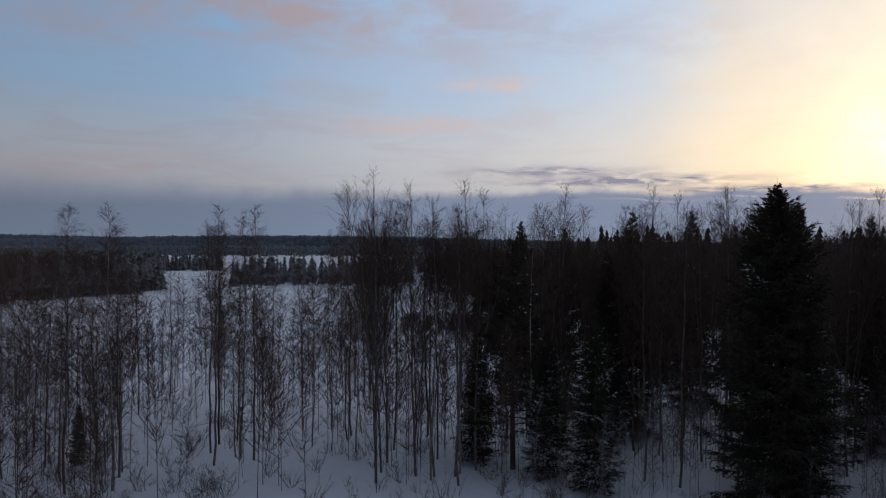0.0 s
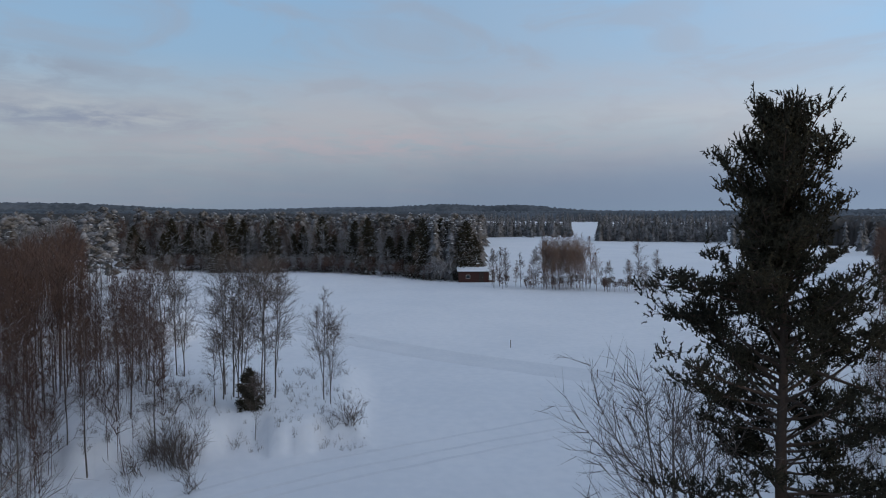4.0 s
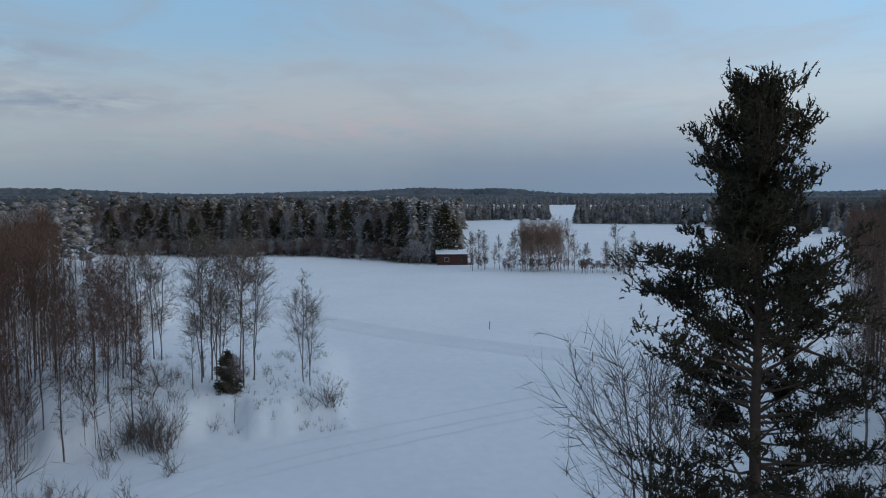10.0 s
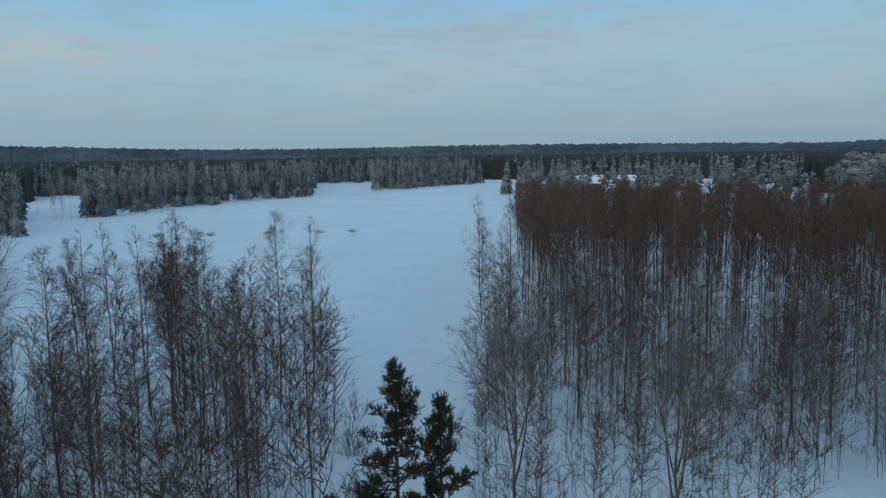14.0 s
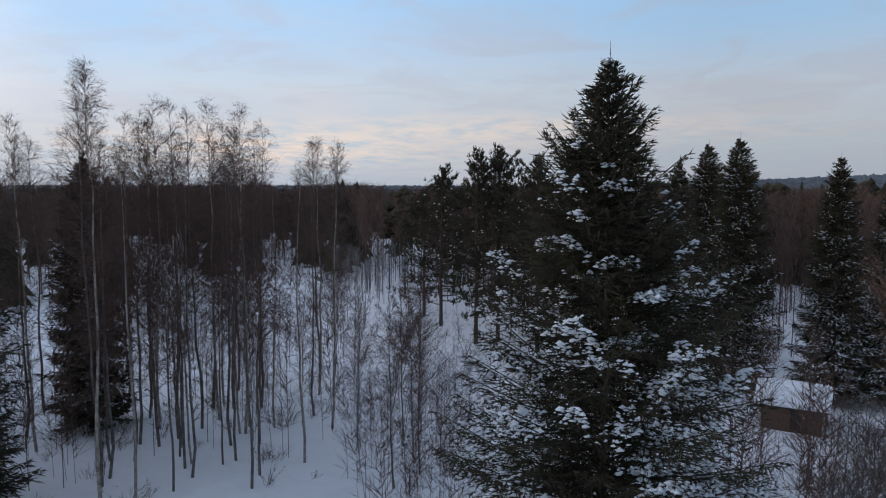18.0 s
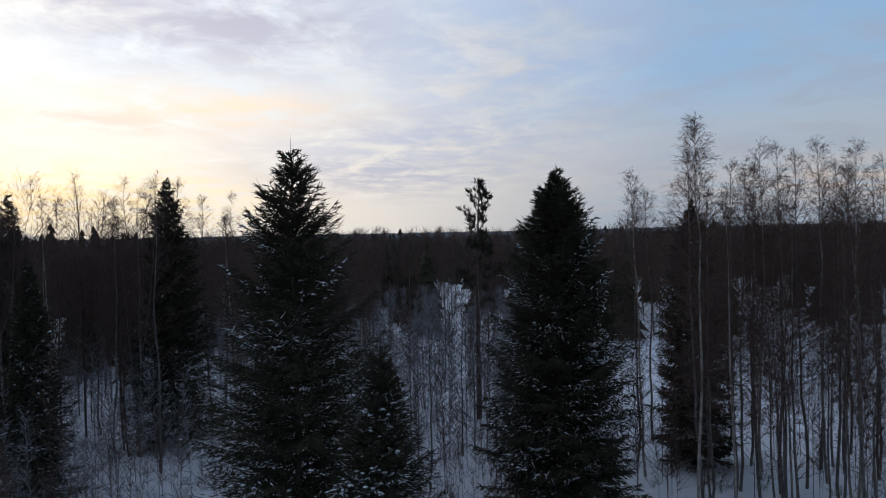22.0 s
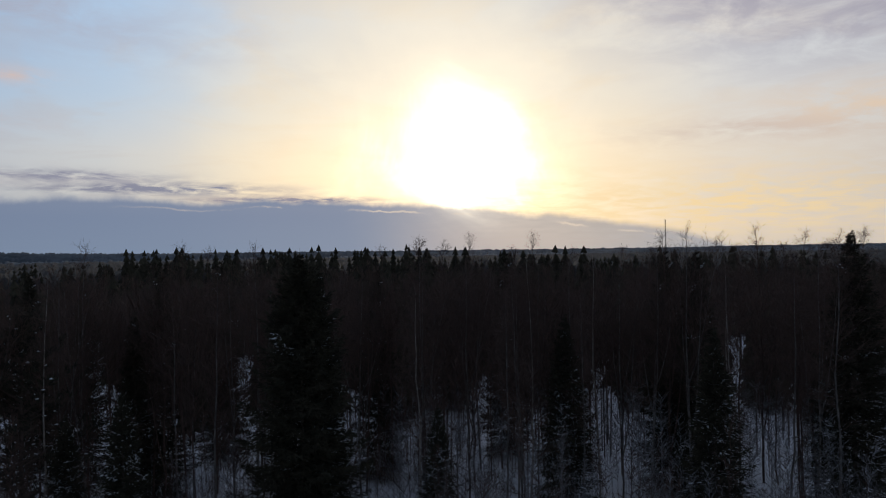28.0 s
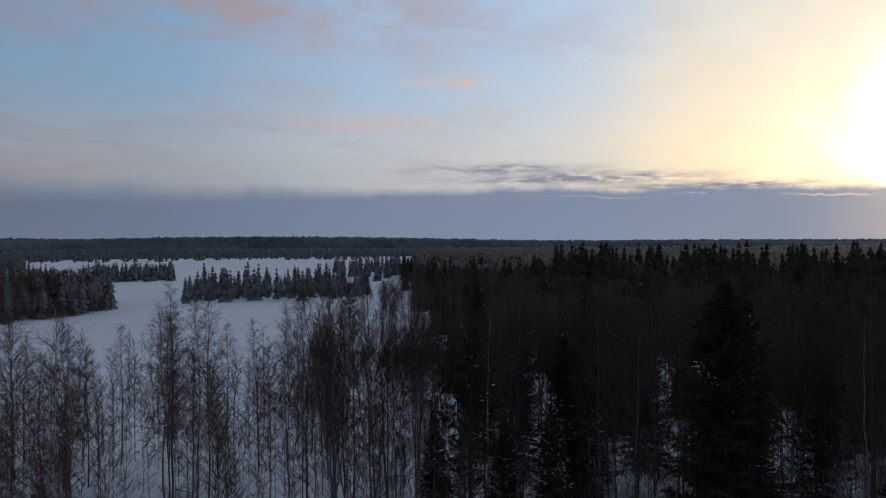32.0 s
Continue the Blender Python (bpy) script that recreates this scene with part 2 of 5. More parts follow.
M_SNOW = material("snow", (0.82, 0.83, 0.86), 0.7, (0.75, 0.77, 0.81), 0.06, 1.2, 0.35, spec=0.2)
M_TREESNOW = material("snow_on_branches", (0.82, 0.84, 0.88), 0.7, (0.72, 0.75, 0.80), 2.0, 14.0, 0.2, spec=0.2)
M_TWIG = material("birch_twig", (0.115, 0.068, 0.052), 0.85, (0.075, 0.048, 0.040), 0.6, 6.0, spread=0.5)
M_TWIG_BROWN = material("tan_twig", (0.25, 0.155, 0.11), 0.8, (0.16, 0.10, 0.075), 0.6, 6.0, spread=0.5)
M_CANOPY = material("far_canopy", (0.045, 0.037, 0.034), 0.95, (0.032, 0.033, 0.033), 0.02, 0.3)
M_TWIG_GREY = material("grey_twig", (0.16, 0.13, 0.115), 0.8, (0.11, 0.085, 0.075), 0.6, 6.0, spread=0.5)
M_BIRCH = material("birch_bark", (0.21, 0.18, 0.16), 0.75, (0.055, 0.046, 0.042), 2.2, 14.0, 0.3)
M_PALEBIRCH = material("pale_birch_bark", (0.40, 0.35, 0.30), 0.75, (0.13, 0.10, 0.085), 2.6, 14.0, 0.3)
M_PACKED = material("packed_snow", (0.76, 0.77, 0.80), 0.65, (0.69, 0.71, 0.75), 0.2, 3.0, 0.3, spec=0.2)
M_DARKBARK = material("dark_bark", (0.085, 0.065, 0.052), 0.9, (0.14, 0.11, 0.09), 3.0, 20.0, 0.5)
M_PINEBARK = material("pine_bark", (0.085, 0.055, 0.040), 0.85, (0.06, 0.042, 0.034), 2.0, 16.0, 0.5)
M_SPRUCE = material("spruce_needles", (0.062, 0.052, 0.034), 0.9, (0.040, 0.037, 0.026), 0.8, 8.0, spread=0.6, spec=0.1)
M_PINE = material("pine_needles", (0.056, 0.048, 0.031), 0.9, (0.036, 0.034, 0.025), 0.8, 8.0, spread=0.6, spec=0.1)
M_FROST = material("frosted_twig", (0.30, 0.30, 0.315), 0.8, (0.12, 0.105, 0.10), 0.8, 9.0, spread=0.6)
M_DUSTED = material("snow_dusted_needles", (0.058, 0.050, 0.041), 0.9, (0.27, 0.27, 0.285), 0.45, 2.6, spread=0.5, spec=0.1)
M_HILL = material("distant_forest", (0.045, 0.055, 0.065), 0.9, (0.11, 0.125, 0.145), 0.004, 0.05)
M_REDWOOD = material("red_brown_boards", (0.062, 0.026, 0.021), 0.8, (0.06, 0.026, 0.022), 1.5, 25.0, 0.3)
M_BROWNWOOD = material("weathered_boards", (0.15, 0.085, 0.06), 0.85, (0.09, 0.055, 0.042), 1.5, 25.0, 0.3)
M_DARKWOOD = material("dark_timber", (0.06, 0.045, 0.04), 0.85, (0.04, 0.03, 0.028), 2.0, 25.0, 0.3)
M_PALETRIM = material("pale_trim", (0.55, 0.52, 0.48), 0.7, (0.42, 0.40, 0.37), 2.0, 20.0)
M_GLASS = material("window_glass", (0.03, 0.035, 0.045), 0.08, (0.02, 0.025, 0.03), 1.0, 5.0, spec=0.6)
M_REED = material("dry_stalks", (0.16, 0.125, 0.09), 0.9, (0.11, 0.085, 0.065), 1.0, 8.0, spread=0.5)

# ---- shape helpers ----
RNG = np.random.default_rng(7)


def mesh_np(name, verts, faces):
    """A mesh from an array of places and an array of triangles or quads."""
    me = bpy.data.meshes.new(name)
    verts, faces = np.asarray(verts, np.float32), np.asarray(faces, np.int32)
    k = faces.shape[1]
    me.vertices.add(len(verts))
    me.vertices.foreach_set("co", verts.ravel())
    me.loops.add(faces.size)
    me.loops.foreach_set("vertex_index", faces.ravel())
    me.polygons.add(len(faces))
    me.polygons.foreach_set("loop_start", np.arange(0, faces.size, k, dtype=np.int32))
    me.update(calc_edges=True)
    me.validate()
    return me


class Sticks:
    """Collects tapered rods and cones and turns them into one mesh."""

    def __init__(self):
        self.p0, self.p1, self.r0, self.r1 = [], [], [], []
        self.fine = []

    def thin(self, a, b, r):
        """The finest twigs and needles: one sliver each."""
        a, b = np.atleast_2d(np.asarray(a, float)), np.atleast_2d(np.asarray(b, float))
        self.fine.append((a, b, np.broadcast_to(np.asarray(r, float), (len(a),)).copy()))

    def add(self, a, b, r0, r1):
        a, b = np.atleast_2d(np.asarray(a, float)), np.atleast_2d(np.asarray(b, float))
        n = len(a)
        self.p0.append(a), self.p1.append(b)
        self.r0.append(np.broadcast_to(np.asarray(r0, float), (n,)).copy())
        self.r1.append(np.broadcast_to(np.asarray(r1, float), (n,)).copy())

    def line(self, pts, radii):
        pts = np.asarray(pts)
        self.add(pts[:-1], pts[1:], radii[:-1], radii[1:])

    def arrays(self, sides=3):
        if not self.p0:
            self.add(np.zeros((0, 3)), np.zeros((0, 3)), 0.0, 0.0)
        a, b = np.concatenate(self.p0), np.concatenate(self.p1)
        r0, r1 = np.concatenate(self.r0), np.concatenate(self.r1)
        d = b - a
        d /= np.linalg.norm(d, axis=1, keepdims=True) + 1e-9
        ref = np.where(np.abs(d[:, 2:3]) > 0.9, np.array([[1.0, 0, 0]]), np.array([[0, 0, 1.0]]))
        u = np.cross(d, ref)
        u /= np.linalg.norm(u, axis=1, keepdims=True) + 1e-9
        w = np.cross(d, u)
        vs, fs, base = [], [], 0
        for tip in (True, False):
            m = (r1 <= 1e-6) if tip else (r1 > 1e-6)
            n = int(m.sum())
            if not n:
                continue
            ang = np.arange(sides) * 2 * np.pi / sides + 0.5
            ring = np.cos(ang)[None, :, None] * u[m][:, None] + np.sin(ang)[None, :, None] * w[m][:, None]
            low = a[m][:, None] + ring * r0[m][:, None, None]
            i = np.arange(sides)
            j = (i + 1) % sides
            if tip:
                v = np.concatenate([low, b[m][:, None]], 1)
                f = np.stack([i, j, np.full(sides, sides)], 1)
                step = sides + 1
            else:
                v = np.concatenate([low, b[m][:, None] + ring * r1[m][:, None, None]], 1)
                f = np.concatenate([np.stack([i, j, j + sides], 1), np.stack([i, j + sides, i + sides], 1)])
                step = 2 * sides
            fs.append((f[None] + (np.arange(n) * step)[:, None, None]).reshape(-1, 3) + base)
            vs.append(v.reshape(-1, 3))
            base += n * step
        for a, b, r in self.fine:
            n = len(a)
            turn = np.arange(n) * 2.4
            d = b - a
            ref = np.column_stack([np.cos(turn), np.sin(turn), np.sin(turn * 1.7)])
            u = np.cross(d, ref)
            u /= np.linalg.norm(u, axis=1, keepdims=True) + 1e-9
            u *= (r * 1.25)[:, None]
            vs.append(np.stack([a - u, a + u, b], 1).reshape(-1, 3))
            fs.append(np.arange(3 * n).reshape(-1, 3) + base)
            base += 3 * n
        return np.concatenate(vs), np.concatenate(fs)

    def mesh(self, name, sides=3):
        return mesh_np(name, *self.arrays(sides))


OCT = np.array([[1, 0, 0], [0.5, 0.87, 0], [-0.5, 0.87, 0], [-1, 0, 0], [-0.5, -0.87, 0], [0.5, -0.87, 0], [0, 0, 1], [0, 0, -0.45]])
OCTF = np.array([[0, 1, 6], [1, 2, 6], [2, 3, 6], [3, 4, 6], [4, 5, 6], [5, 0, 6], [1, 0, 7], [2, 1, 7], [3, 2, 7], [4, 3, 7], [5, 4, 7], [0, 5, 7]])


def lumps(at, size, rng, flat=0.45):
    """Uneven little heaps of snow at the places."""
    at = np.asarray(at)
    n = len(at)
    v = OCT[None] * rng.uniform(0.6, 1.4, (n, 8, 1)) * np.asarray(size)[:, None, None]
    v[:, :, 2] *= flat
    ang = rng.uniform(0, 6.28, n)
    c, s = np.cos(ang)[:, None], np.sin(ang)[:, None]
    x = v[:, :, 0] * c - v[:, :, 1] * s
    y = v[:, :, 0] * s + v[:, :, 1] * c
    v = np.stack([x, y, v[:, :, 2]], 2) + at[:, None]
    return v.reshape(-1, 3), (OCTF[None] + (np.arange(n) * 8)[:, None, None]).reshape(-1, 3)


def part(name, me, mat, parent, label=""):
    if isinstance(me, bmesh.types.BMesh):
        data = bpy.data.meshes.new(name)
        me.to_mesh(data)
        me.free()
        me = data
    if not me.materials:
        me.materials.append(mat)
    ob = new(name, me)
    ob.parent = parent
    return tagged(ob, label) if label else ob


def unit(v):
    return v / (np.linalg.norm(v, axis=-1, keepdims=True) + 1e-9)


def perp_turn(axis, angle, rng):
    """Directions that lean from the axes by the angle, turned at random about them."""
    axis = unit(axis)
    r = unit(np.cross(axis, unit(rng.normal(size=axis.shape))))
    return unit(axis * np.cos(angle)[..., None] + r * np.sin(angle)[..., None])

# ---- trees ----


def birch_meshes(seed, height, spread=0.12, boughs=60, twigs=9, start=0.3, rise=50.0, droop=0.25, r_twig=0.006, thick=0.0055, forks=0, peak=0.42, weight=0.8):
    """Trunk and crown of a bare birch, as two meshes. peak: where the crown is widest; weight: below 1 moves the boughs up."""
    rng = np.random.default_rng(seed)
    k = 12
    zz = np.linspace(0, 1, k)
    lean = rng.normal(0, 0.014, 2)
    wob = np.cumsum(rng.normal(0, 0.008, (k, 2)), 0) + lean * zz[:, None] * 2
    pts = np.column_stack([wob * height * 0.5, zz * height])
    pts[0, :2] = 0
    pts[0, 2] = -0.3
    rad = thick * height * (1 - zz) ** 0.9 + 0.004
    trunk, crown = Sticks(), Sticks()
    trunk.line(pts, rad)
    axes = [(zz, pts, 1.0, start)]
    for _ in range(forks):
        i = int(rng.integers(2, 6))
        a = rng.uniform(0, 6.28)
        s = np.linspace(0, 1, 8)
        crest = rng.uniform(0.78, 0.97) * height
        out = rng.uniform(0.05, 0.13) * height
        fp = np.column_stack([pts[i, 0] + np.cos(a) * out * s ** 0.7, pts[i, 1] + np.sin(a) * out * s ** 0.7, pts[i, 2] + (crest - pts[i, 2]) * s])
        fp[:, :2] += np.cumsum(rng.normal(0, 0.004 * height, (8, 2)), 0) * s[:, None]
        trunk.line(fp, rad[i] * 0.7 * (1 - s) + 0.005)
        axes.append((fp[:, 2] / height, fp, crest / height, max(start, fp[1, 2] / height)))
    for b in range(boughs):
        zs, line, top, low = axes[b % len(axes)]
        q = rng.uniform(0, 1) ** weight
        if b % 9 == 8:
            q = rng.uniform(0, 0.3)
        h = low + (top - low) * q * 0.97
        p = np.array([np.interp(h, zs, line[:, 0]), np.interp(h, zs, line[:, 1]), h * height])
        full = (0.35 + 0.65 * q / peak) if q < peak else ((1 - q) / (1 - peak)) ** 0.8
        ln = height * spread * full * rng.uniform(0.55, 1.2) + 0.02 * height
        a, e = rng.uniform(0, 6.28), radians(rng.normal(rise - 10 + 22 * q, 9))
        s = np.linspace(0, 1, 4)
        e1 = e + radians(20) * s
        step = np.column_stack([math.cos(a) * np.cos(e1), math.sin(a) * np.cos(e1), np.sin(e1)]) * ln / 3
        bp = p + np.concatenate([np.zeros((1, 3)), np.cumsum(step[1:], 0)]) + np.cumsum(rng.normal(0, 0.03 * ln, (4, 3)), 0) * s[:, None]
        bp[:, 2] -= droop * 0.35 * ln * s ** 3
        crown.line(bp, (0.0048 * ln + 0.002) * (1 - s) + 0.003)
        d = unit(bp[3] - bp[0])
        # side shoots along the bough, then fine twigs on them
        m = max(4, int(twigs * (0.45 + 0.55 * ln / (height * spread))))
        f = rng.uniform(0.12, 1, m)
        o = np.column_stack([np.interp(f, s, bp[:, j]) for j in range(3)])
        sd = perp_turn(np.broadcast_to(d, (m, 3)), np.radians(rng.uniform(18, 55, m)), rng)
        sl = ln * rng.uniform(0.25, 0.6, m) * (1.15 - 0.65 * f) + 0.012 * height
        tip = o + sd * sl[:, None] + np.array([0, 0, -droop * 0.3]) * sl[:, None]
        crown.thin(o, tip, r_twig * 1.25)
        w = 4
        f2 = rng.uniform(0.15, 1, (m, w))
        o2 = (o[:, None] + (tip - o)[:, None] * f2[..., None]).reshape(-1, 3)
        d2 = perp_turn(np.repeat(sd, w, 0), np.radians(rng.uniform(15, 60, m * w)), rng)
        d2[:, 2] -= droop * rng.uniform(0.2, 1.6, m * w)
        l2 = np.repeat(sl, w) * rng.uniform(0.3, 0.8, m * w)
        crown.thin(o2, o2 + unit(d2) * l2[:, None], r_twig * 0.8)
    return trunk.mesh("trunk", 5), crown.mesh("crown", 3)


def spruce_meshes(seed, height, radius, shoots=13, gap=0.36, snow=0.0, shoot_r=0.03, ragged=0.25, base=0.05, tilt=-22.0, shoot_l=0.35, taper=0.72, sprays=4):
    """Trunk, needles and snow of a spruce. Each bough is a flat fan of side twigs that carry short shoots."""
    rng = np.random.default_rng(seed)
    trunk, crown, white = Sticks(), Sticks(), Sticks()
    z = np.linspace(-0.3, height, 8)
    trunk.line(np.column_stack([rng.normal(0, 0.02, 8), rng.normal(0, 0.02, 8), z]), 0.0105 * height * (1 - (z + 0.3) / (height + 0.31)) + 0.012)
    heaps, sizes = [], []
    h = height * base
    while h < height - 0.12:
        u = h / height
        n = int(rng.integers(7, 11)) if u < 0.9 else 6
        reach = radius * min((1 - u) ** taper, 0.02 + 2.2 * (1 - u)) * (0.75 + 0.25 * min(1, u * 6))
        a0 = rng.uniform(0, 6.28)
        for k in range(n):
            a = a0 + 6.283 * k / n + rng.normal(0, 0.25)
            ln = max(0.10, reach * rng.uniform(1 - ragged * 1.4, 1 + ragged))
            e = radians((tilt + 55 * u) + rng.normal(0, 9))
            out = np.array([math.cos(a), math.sin(a), 0])
            lat = np.array([-math.sin(a), math.cos(a), 0])
            s = np.linspace(0, 1, 5)
            bp = np.outer(s * ln * math.cos(e), out) + np.outer(s * ln * math.sin(e) + (0.20 + 0.15 * u) * ln * s ** 2.5, [0, 0, 1]) + [0, 0, h + rng.normal(0, 0.12)]
            crown.line(bp[::2], 0.022 * (1 - s[::2]) + 0.012)
            m = max(4, int(shoots * (0.25 + 0.75 * ln / radius)))
            f = 0.10 + 0.9 * (np.arange(m) + rng.uniform(0, 1, m)) / m
            side = np.where(np.arange(m) % 2, 1.0, -1.0)
            o = np.column_stack([np.interp(f, s, bp[:, j]) for j in range(3)])
            fl = ln * 0.46 * (1.06 - f ** 1.6) * rng.uniform(0.6, 1.2, m) + 0.10
            fd = unit(out * rng.uniform(0.55, 0.95, (m, 1)) + lat * (side * rng.uniform(0.55, 1.0, m))[:, None] + np.outer(rng.uniform(-0.42, 0.05, m) + 0.5 * u * u, [0, 0, 1]))
            tip = o + fd * fl[:, None]
            crown.thin(o, tip, shoot_r * 0.8)
            w = sprays
            g = (np.arange(w) + rng.uniform(0, 1, (m, w))) / w
            o2 = (o[:, None] + (tip - o)[:, None] * g[..., None]).reshape(-1, 3) + rng.normal(0, 0.02, (m * w, 3))
            d2 = unit(np.repeat(fd, w, 0) * 0.7 + out * 0.35 + rng.normal(0, 0.38, (m * w, 3)) + np.outer(rng.uniform(-0.45, 0.2, m * w) + 0.55 * u * u, [0, 0, 1]))
            sl = shoot_l * rng.uniform(0.55, 1.25, m * w) * min(1.0, 0.18 + 0.7 * ln)
            crown.thin(o2, o2 + d2 * sl[:, None], shoot_r * rng.uniform(0.8, 1.4, m * w))
            # combs that hang under the bough
            hn = max(2, int(m * 0.8))
            f2 = rng.uniform(0.2, 0.95, hn)
            o3 = np.column_stack([np.interp(f2, s, bp[:, j]) for j in range(3)])
            hd = rng.normal(0, 0.25, (hn, 3)) + out * 0.3 + [0, 0, -1]
            crown.thin(o3, o3 + unit(hd) * rng.uniform(0.15, 0.5, (hn, 1)) * min(1.0, 0.12 + 1.1 * ln / radius), shoot_r)
            if snow and rng.random() < snow * 1.4 * (1 - u) ** (0.9 if snow < 0.7 else 1.5) + 0.06 * snow:
                if snow < 0.7:
                    pick = rng.random(m * w) < 0.35
                    lift = o2[pick] + [0, 0, 0.03]
                    white.thin(lift, lift + d2[pick] * sl[pick, None] * 0.9, shoot_r * 0.9)
                    pick = rng.random(m) < 0.3
                    heaps.append(o[pick] + fd[pick] * (fl[pick] * 0.6)[:, None] + [0, 0, 0.05])
                    sizes.append(rng.uniform(0.04, 0.10, int(pick.sum())))
                else:
                    mid, half = rng.uniform(0.45, 1.0), rng.uniform(0.08, 0.10 + 0.24 * (1 - u))
                    keep = (np.abs(np.repeat(f, w) - mid) < half) & (rng.random(m * w) < 0.9)
                    keep = np.repeat(np.flatnonzero(keep), 2)
                    heaps.append(o2[keep] + d2[keep] * (sl[keep] * rng.uniform(0.1, 1.0, len(keep)))[:, None] + rng.normal(0, 0.03, (len(keep), 3)) + [0, 0, 0.03])
                    sizes.append((0.03 + 0.075 * rng.uniform(0, 1, len(keep)) ** 2) * (shoot_l / 0.24))
        h += gap * rng.uniform(0.7, 1.25) * (1.0 - 0.35 * u)
    crown.add([[0, 0, height - 0.9]], [[0, 0, height + 0.6]], 0.04, 0.0)
    sm = None
    if heaps:
        v1, f1 = lumps(np.concatenate(heaps), np.concatenate(sizes), rng, 0.6)
        if white.fine:
            v2, f2 = white.arrays(3)
            v1, f1 = np.concatenate([v1, v2]), np.concatenate([f1, f2 + len(v1)])
        sm = mesh_np("snow", v1, f1)
    return trunk.mesh("trunk", 6), crown.mesh("crown", 3), sm


def pine_meshes(seed, height, radius, start=0.4, boughs=46, tufts=16, spikes=9, snow=0.0, spike=0.30, spike_r=0.022, peak=0.35, trunk_r=0.0125, shape=None, low_tilt=-8.0, limbs=(), bare=0.3, crowd=0.8):
    """Trunk, boughs, needles and snow of a Scots pine. The needles stand round short upturned shoots.
    limbs: single large boughs as height, direction, length and tilt; bare: the share of each lower bough without shoots."""
    rng = np.random.default_rng(seed)
    trunk, crown = Sticks(), Sticks()
    k = 10
    zz = np.linspace(0, 1, k)
    pts = np.column_stack([np.cumsum(rng.normal(0, 0.005 * height, (k, 2)), 0) * zz[:, None], zz * height])
    pts[0, 2] = -0.3
    trunk.line(pts, trunk_r * height * (1 - zz) ** 0.8 + 0.012)
    heaps, sizes = [], []
    hs = start + (1 - start) * ((np.arange(boughs) + rng.uniform(0, 1, boughs)) / boughs * 0.99) ** crowd
    rows = [(h, None, None, None) for h in hs] + list(limbs)
    for h, turn, long, lift in rows:
        q = (h - start) / (1 - start)
        if shape:
            wide = float(np.interp(q, [p[0] for p in shape], [p[1] for p in shape]))
        else:
            wide = (0.45 + 0.55 * min(1, q / peak)) if q < peak else (1 - (q - peak) / (1 - peak)) ** 0.75 * 0.92 + 0.10
        ln = long or radius * wide * rng.uniform(0.45, 1.12)
        a = rng.uniform(0, 6.28) if turn is None else radians(turn + 90)
        e = radians(rng.normal(low_tilt + (55 - low_tilt) * q ** 1.4, 10) if lift is None else lift)
        p = np.array([np.interp(h, zz, pts[:, 0]), np.interp(h, zz, pts[:, 1]), h * height])
        d = np.array([math.cos(a) * math.cos(e), math.sin(a) * math.cos(e), math.sin(e)])
        s = np.linspace(0, 1, 5)
        bp = p + np.outer(s * ln, d) + np.outer(0.20 * ln * s ** 2, [0, 0, 1]) + np.cumsum(rng.normal(0, 0.035 * ln, (5, 3)), 0) * s[:, None]
        trunk.line(bp, (0.012 * ln + 0.012) * (1 - s) + 0.008)
        m = max(4, int(tufts * (0.25 + 0.75 * ln / radius)))
        f = rng.uniform(0.1 if q > 0.66 else bare, 1.0, m) ** 0.75
        o = np.column_stack([np.interp(f, s, bp[:, j]) for j in range(3)])
        off = unit(rng.normal(size=(m, 3)) * [1, 1, 0.35] + d * 0.5) * (rng.uniform(0.06, 0.24, m) * ln + 0.08)[:, None] + [0, 0, 0.05]
        e1 = o + off
        trunk.thin(o, e1, 0.010)
        # shoots on each spray, turned upward
        w = 4
        g = rng.uniform(0.25, 1.0, (m, w))
        so = (o[:, None] + off[:, None] * g[..., None]).reshape(-1, 3) + rng.normal(0, 0.05, (m * w, 3))
        ax = unit(np.repeat(unit(off), w, 0) * 0.6 + rng.normal(0, 0.35, (m * w, 3)) + [0, 0, 0.75])
        sl = spike * 1.7 * rng.uniform(0.6, 1.25, m * w)
        crown.add(so, so + ax * sl[:, None], spike_r * 2.0, 0.0)
        nn = max(4, spikes // 2)
        st = np.repeat(so, nn, 0) + np.repeat(ax * sl[:, None], nn, 0) * rng.uniform(0.1, 1.0, (m * w * nn, 1))
        nd_ = unit(np.repeat(ax, nn, 0) * 0.75 + unit(rng.normal(size=(m * w * nn, 3))) * 0.9)
        crown.thin(st, st + nd_ * (spike * rng.uniform(0.6, 1.1, (m * w * nn, 1))), spike_r * rng.uniform(0.8, 1.3, m * w * nn))
        if snow and rng.random() < snow:
            c = max(2, int(m * (0.8 if snow > 0.8 else 0.5)))
            heaps.append(e1[:c] + [0, 0, spike * 0.9])
            sizes.append((0.09 + 0.16 * rng.uniform(0, 1, c) ** 2) * (0.85 if snow > 0.8 else 0.6))
            if snow > 0.8:
                heaps.append(so[::2] + [0, 0, spike * 1.1])
                sizes.append(rng.uniform(0.05, 0.13, len(so[::2])))
    sm = mesh_np("snow", *lumps(np.concatenate(heaps), np.concatenate(sizes), rng, 0.6)) if heaps else None
    return trunk.mesh("trunk", 5), crown.mesh("needles", 3), sm


